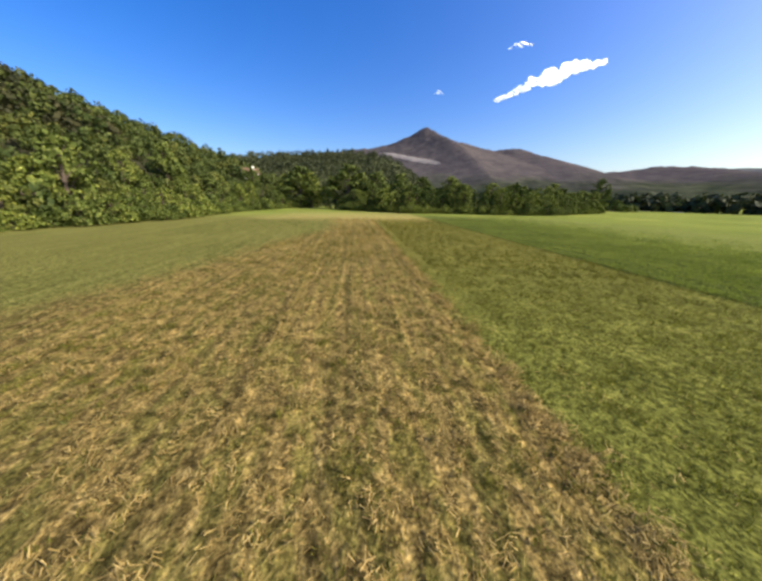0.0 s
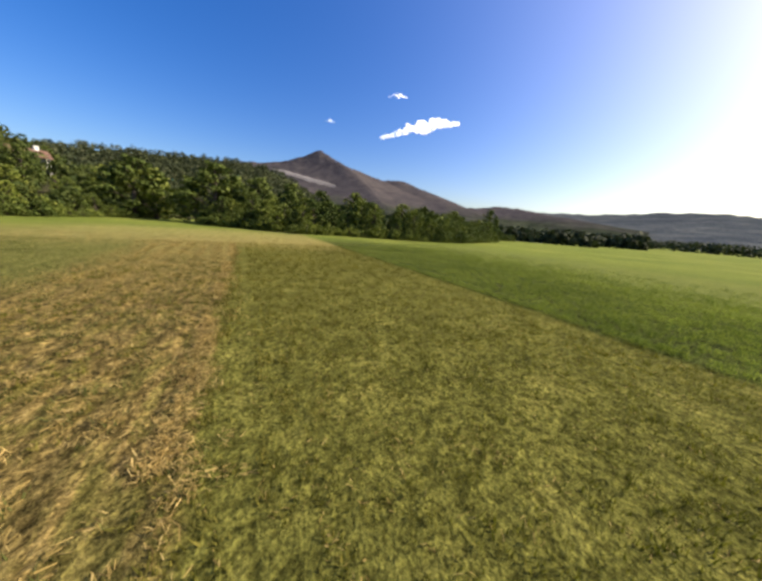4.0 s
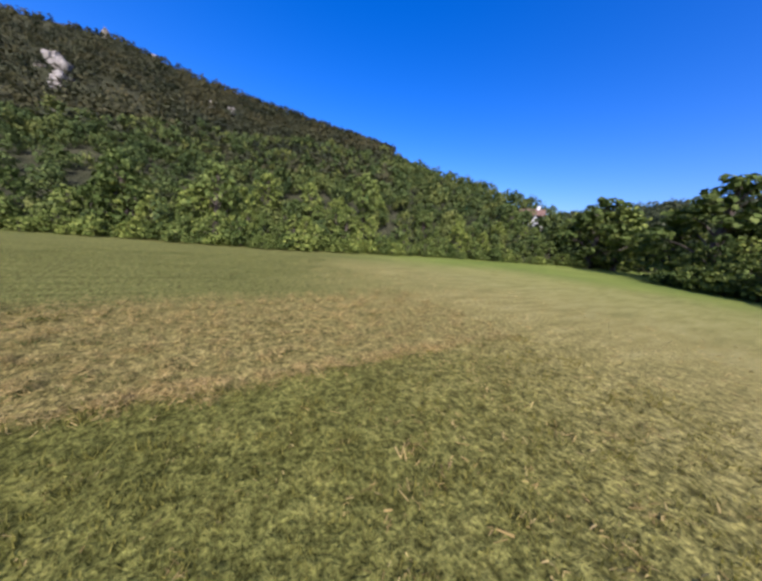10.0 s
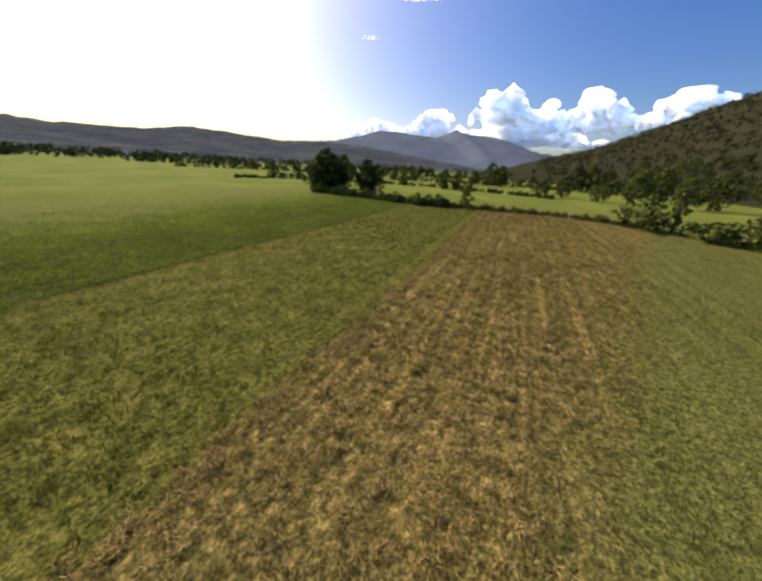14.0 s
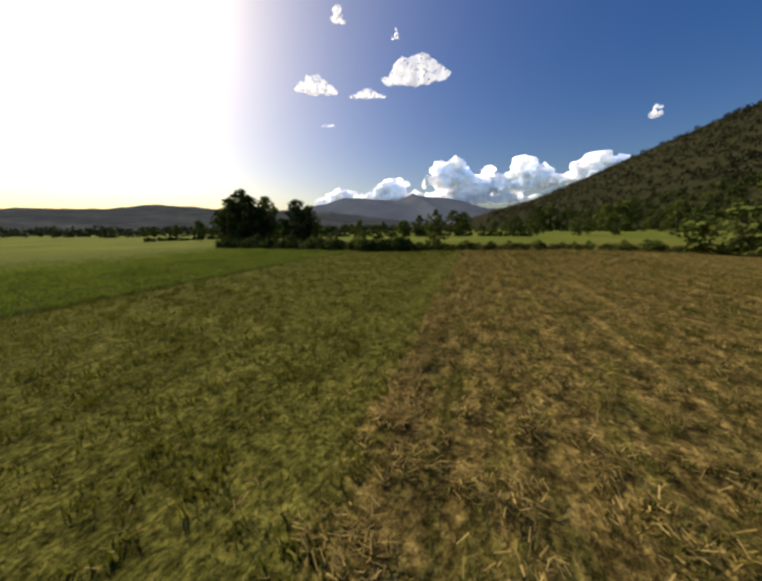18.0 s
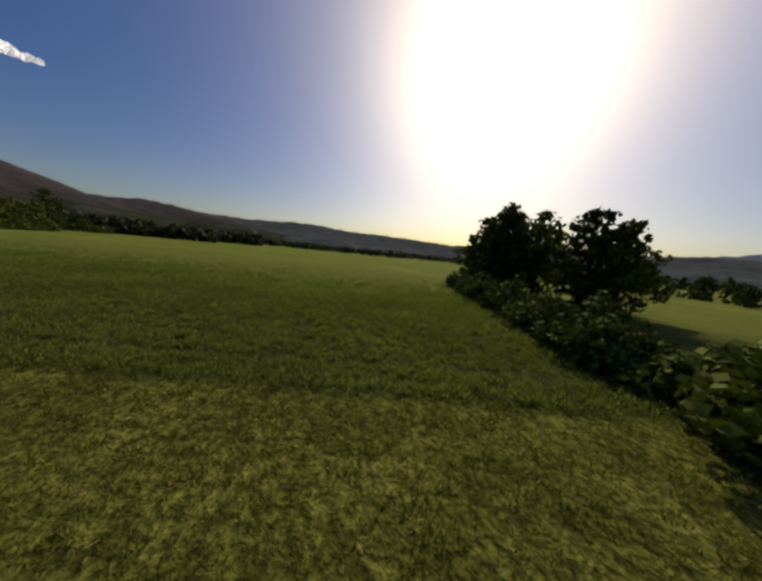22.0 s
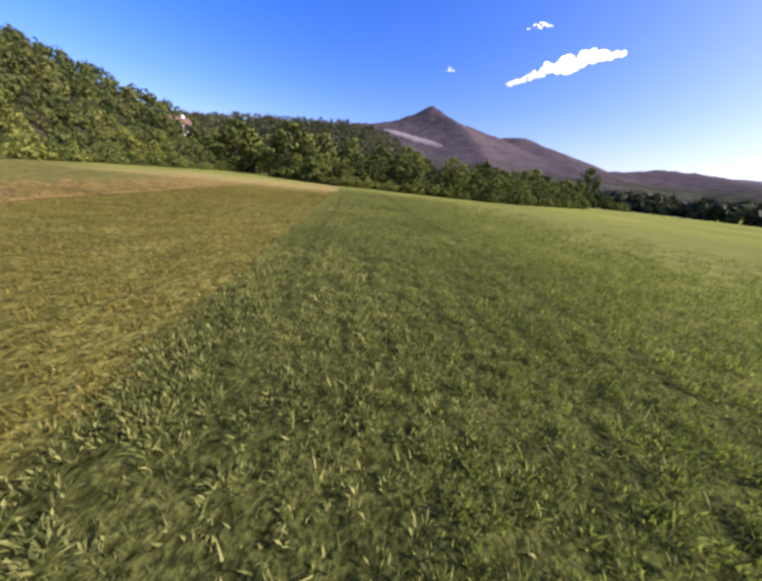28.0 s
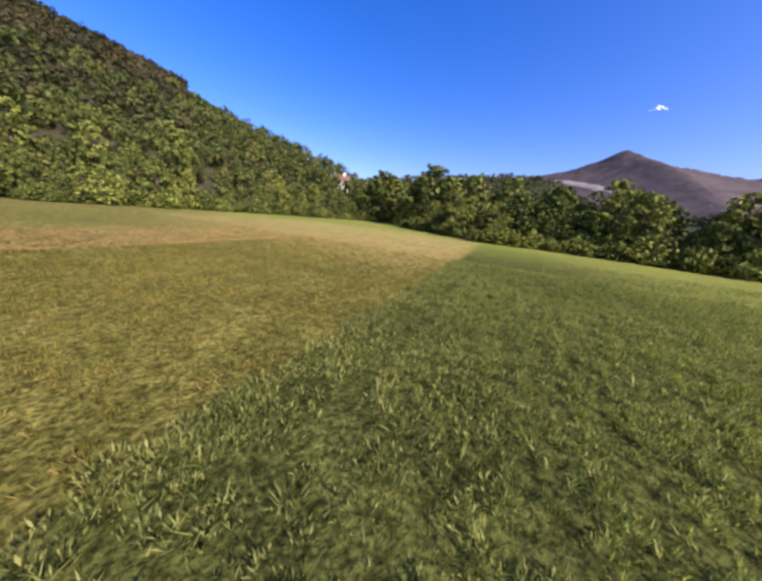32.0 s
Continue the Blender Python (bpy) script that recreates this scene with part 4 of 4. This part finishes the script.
stuff("hay_ridge", straws_mesh(x, y, np.full(len(x), 0.09), np.full(len(x) * 6, 0.15), 0.005, 6, 34), M_STRAW, "pale ridge of hay along the mown edge")
# mown ground west of the hay
x, y = scatter(-24, -5, Y0, Y1, 16, 2, -0.2, 0.4)
keep = x < hay_edge(y) + 0.5
x, y = x[keep], y[keep]
stuff("mown_stubble", blades_mesh(x, y, 0.06 + 0.04 * np.abs(rough(x, y, 1.2)), 0.9, 7, 0.010, 0.14, 12, False), M_STUB, "short yellow-green mown stubble")
# cured hay at the north end
x, y = scatter(-16, LINE_B - 0.4, 43, 58, 7, 51, 0.0, 0.3)
keep = (x > LINE_A) | (y > 47)
x, y = x[keep], y[keep]
stuff("cured_hay", straws_mesh(x, y, 0.04 + 0.03 * rows_of(x, y, 1.1, 0.7), np.full(len(x) * 5, 0.15), 0.007, 5, 52), M_STRAW, "thin golden hay left to dry on the mown meadow")
# meadow between the two edges
x, y = scatter(LINE_A - 0.1, LINE_B + 0.1, Y0, Y1, 60, 3, -0.12, 0.2)
keep = (np.abs(x - 0.8 - 0.06 * np.sin(y * 0.5)) > 0.12) & (np.random.default_rng(24).random(len(x)) < 0.45 + 0.75 * rows_of(x, y, 0.62, 0.3))
x, y = x[keep], y[keep]
edge = np.exp(-((x - LINE_A - 1.05) / 0.16) ** 2) - 1.1 * np.exp(-((x - LINE_A - 0.75) / 0.13) ** 2)
stuff("meadow_grass", blades_mesh(x, y, 0.075 + 0.06 * np.abs(rough(x, y, 0.6)) + 0.02 * rows_of(x, y, 1.5, 0.3) + 0.1 * edge, 0.5, 5, 0.011, 0.055, 13, False), M_GRASS, "short olive-green meadow grass")
stuff("meadow_straw", straws_mesh(x[::4], y[::4], np.full(len(x[::4]), 0.05), np.full(len(x[::4]) * 3, 0.08), 0.004, 3, 23), M_STRAW, "dry stalks among the meadow grass")
x, y = scatter(LINE_A + 1.2, LINE_B, Y0, Y1, 19, 25, -0.15, 0.6)
keep = np.random.default_rng(26).random(len(x)) < (0.25 + 0.75 * rows_of(x, y, 0.75, 0.3)) * np.interp(y, [26, 42], [1, 0.35]) * np.interp(x, [5, 10], [1, 0.5])
x, y = x[keep], y[keep]
stuff("meadow_tufts", leafy_domes(x, y, 0.06 + 0.085 * np.random.default_rng(27).random(len(x)) ** 1.4, 22, 0.055, 28), M_GRASS, "small olive tufts in the short meadow")
# uncut grass
x, y = thinned(*scatter(LINE_B, 29, Y0, Y1, 28, 4, 0.0, 0.21), 1)
ridge = np.exp(-((x - LINE_B - 0.25) / 0.35) ** 2)
stuff("uncut_grass", blades_mesh(x, y, np.clip(0.10 + 0.06 * rough(x, y, 0.42), 0.05, 0.2) + 0.09 * ridge, 0.5, 3, 0.009, 0.06, 14, False), M_TALL, "tall uncut green grass")
x, y = thinned(*scatter(LINE_B + 0.1, 28, Y0, Y1, 25, 9, -0.6, 0.5), 3)
n = np.random.default_rng(19)
keep = n.random(len(x)) < 0.35 + 0.65 * rows_of(x, y, 0.62, 1.1)
x, y = x[keep], y[keep]
side = LINE_B + 0.22 + n.normal(size=300) * 0.1
x, y = np.concatenate([x, side]), np.concatenate([y, n.uniform(Y0, Y1, 300)])
wide = (0.08 + 0.13 * n.random(len(x)) ** 1.6) * (0.95 + 0.4 * np.clip(rough(x * 1.6, y, 0.6, 2.1, 2), -0.5, 0.9)) * np.where(x < LINE_B + 0.5, 1.35, 1.0)
far = (x > 18.5) | (y < -6)
stuff("leafy_clumps", joined([leafy_domes(x[~far], y[~far], wide[~far], 36, 0.08, 20), leafy_domes(x[far], y[far], wide[far], 17, 0.095, 22)]), M_TALL, "cushions of leafy uncut herbs and grass")
x, y = thinned(*scatter(LINE_B + 0.1, 27, Y0, Y1, 10, 29, -0.3, 0.9), 4)
stuff("grass_tussocks", clump_mesh(x, y, 0.10 + 0.09 * n.random(len(x)), 16, 30), M_TALL, "a few upright tufts of uncut grass")
x, y = thinned(*scatter(LINE_B, 26, Y0, Y1, 24, 8, -2.0, 0.21), 2)
stuff("grass_floor", blades_mesh(x, y, np.full(len(x), 0.07), 0.9, 4, 0.014, 0.09, 18, False), M_TALL, "low leaves below the uncut grass")
x, y = scatter(16, 36, Y0, Y1 + 8, 11, 6, -0.3, 0.5)
keep = np.random.default_rng(31).random(len(x)) < np.clip((x - 15) / 6, 0, 1) * np.clip((36 - x) / 9, 0, 1)
x, y = x[keep], y[keep]
stuff("far_grass", blades_mesh(x, y, 0.16 + 0.06 * rough(x, y, 0.9), 0.8, 8, 0.012, 0.16, 15, False), M_TALL, "tall uncut green grass farther off")

# ---- clouds ----


def cloud(az, el, wide, high, seed, label, lumps=26, slope=0.0, skew=0.0, d=4300.0, puff=1.0):
    """A fair-weather cloud: many small lumps joined into one uneven, flat-bottomed mesh."""
    h = np.random.default_rng(seed)
    deg = math.radians(1) * d
    x0, y0 = polar(az, d * math.cos(radians(el)))
    z0 = d * math.sin(radians(el))
    a = math.radians(az)
    side = np.array([math.cos(a), math.sin(a), 0])
    away = np.array([-math.sin(a), math.cos(a), 0])
    long = min(3.4, max(1.6, wide / high * 0.5))
    bm = bmesh.new()
    for i in range(lumps):
        s = h.uniform(-1, 1) if puff > 1 else 2 * (i + h.random()) / lumps - 1
        env = max(0.15, (1 - abs(s) ** 1.5) * (1 + skew * s))
        u = env * h.random() ** 1.4
        r = max(0.16, 0.42 * env * (h.uniform(0.6, 1.0) if puff > 1 else h.uniform(0.25, 1.15))) * min(high, wide) * deg * (0.6 if wide > 4 else 0.42)
        c = np.array([x0, y0, z0]) + side * s * wide * 0.5 * deg + np.array([0, 0, 1.0]) * ((u - 0.45) * high * 0.8 + s * slope * wide * 0.5) * deg + away * h.normal() * r * 0.3
        m = Matrix.LocRotScale(Vector(c), Euler((0, 0, -a)), Vector((r * long, r * 1.0, r * 0.75)))
        bmesh.ops.create_icosphere(bm, subdivisions=3 if puff > 1 else 2, radius=1.0, matrix=m)
    for v in bm.verts:
        n = noise.noise_vector(v.co / (high * 26)) * high * 7 + noise.noise_vector(v.co / (high * 9)) * high * 4 + noise.noise_vector(v.co / (high * 4)) * high * 1.5
        v.co += n * (puff if puff > 1 else 1.5)
    me = bpy.data.meshes.new("cloud")
    bm.to_mesh(me)
    bm.free()
    me.polygons.foreach_set("use_smooth", np.ones(len(me.polygons), bool))
    me.materials.append(M_CLOUD if puff > 1 else M_WISP)
    ob = new("cloud", me)
    if puff <= 1:
        skin = ob.modifiers.new("skin", "REMESH")
        skin.mode, skin.voxel_size, skin.use_smooth_shade = "VOXEL", 0.05 * min(high, wide) * deg, True
    tagged(ob, label, "cloud", "fair-weather clouds")


WHITE = "small white fair-weather cloud in a blue sky"
for i, (az, el, w, hgt) in enumerate([(-33.0, 18.3, 14.0, 2.0), (-28.5, 22.8, 3.4, 0.9), (-15.8, 17.9, 1.8, 0.6), (-148.6, 24.6, 6.8, 2.9), (-167.2, 26.8, 10.5, 4.6), (-158.2, 23.6, 6.0, 1.3),
                                      (-153.1, 33.2, 2.2, 2.8), (-150.7, 18.9, 2.8, 0.7), (-163.6, 31.2, 1.0, 2.2), (156.6, 15.3, 1.6, 2.6)]):
    cloud(az, el, w, hgt, 100 + i, WHITE, 30 if w < 4 else 120, 0.21 if i == 0 else 0.0, 0.6 if i == 0 else 0.0)
for i, (az, el, w, hgt) in enumerate([(-174, 10.4, 9, 5.6), (179, 8.6, 10, 4.6), (172, 9.2, 10, 5.6), (162, 9.0, 12, 4.6), (-163, 7.6, 11, 4.2), (-153, 6.4, 12, 3.0), (-178, 6.2, 24, 4.0)]):
    cloud(az, el, w, hgt, 200 + i, "tall heaped white cloud above the far mountains", 80, d=4730.0, puff=1.9)
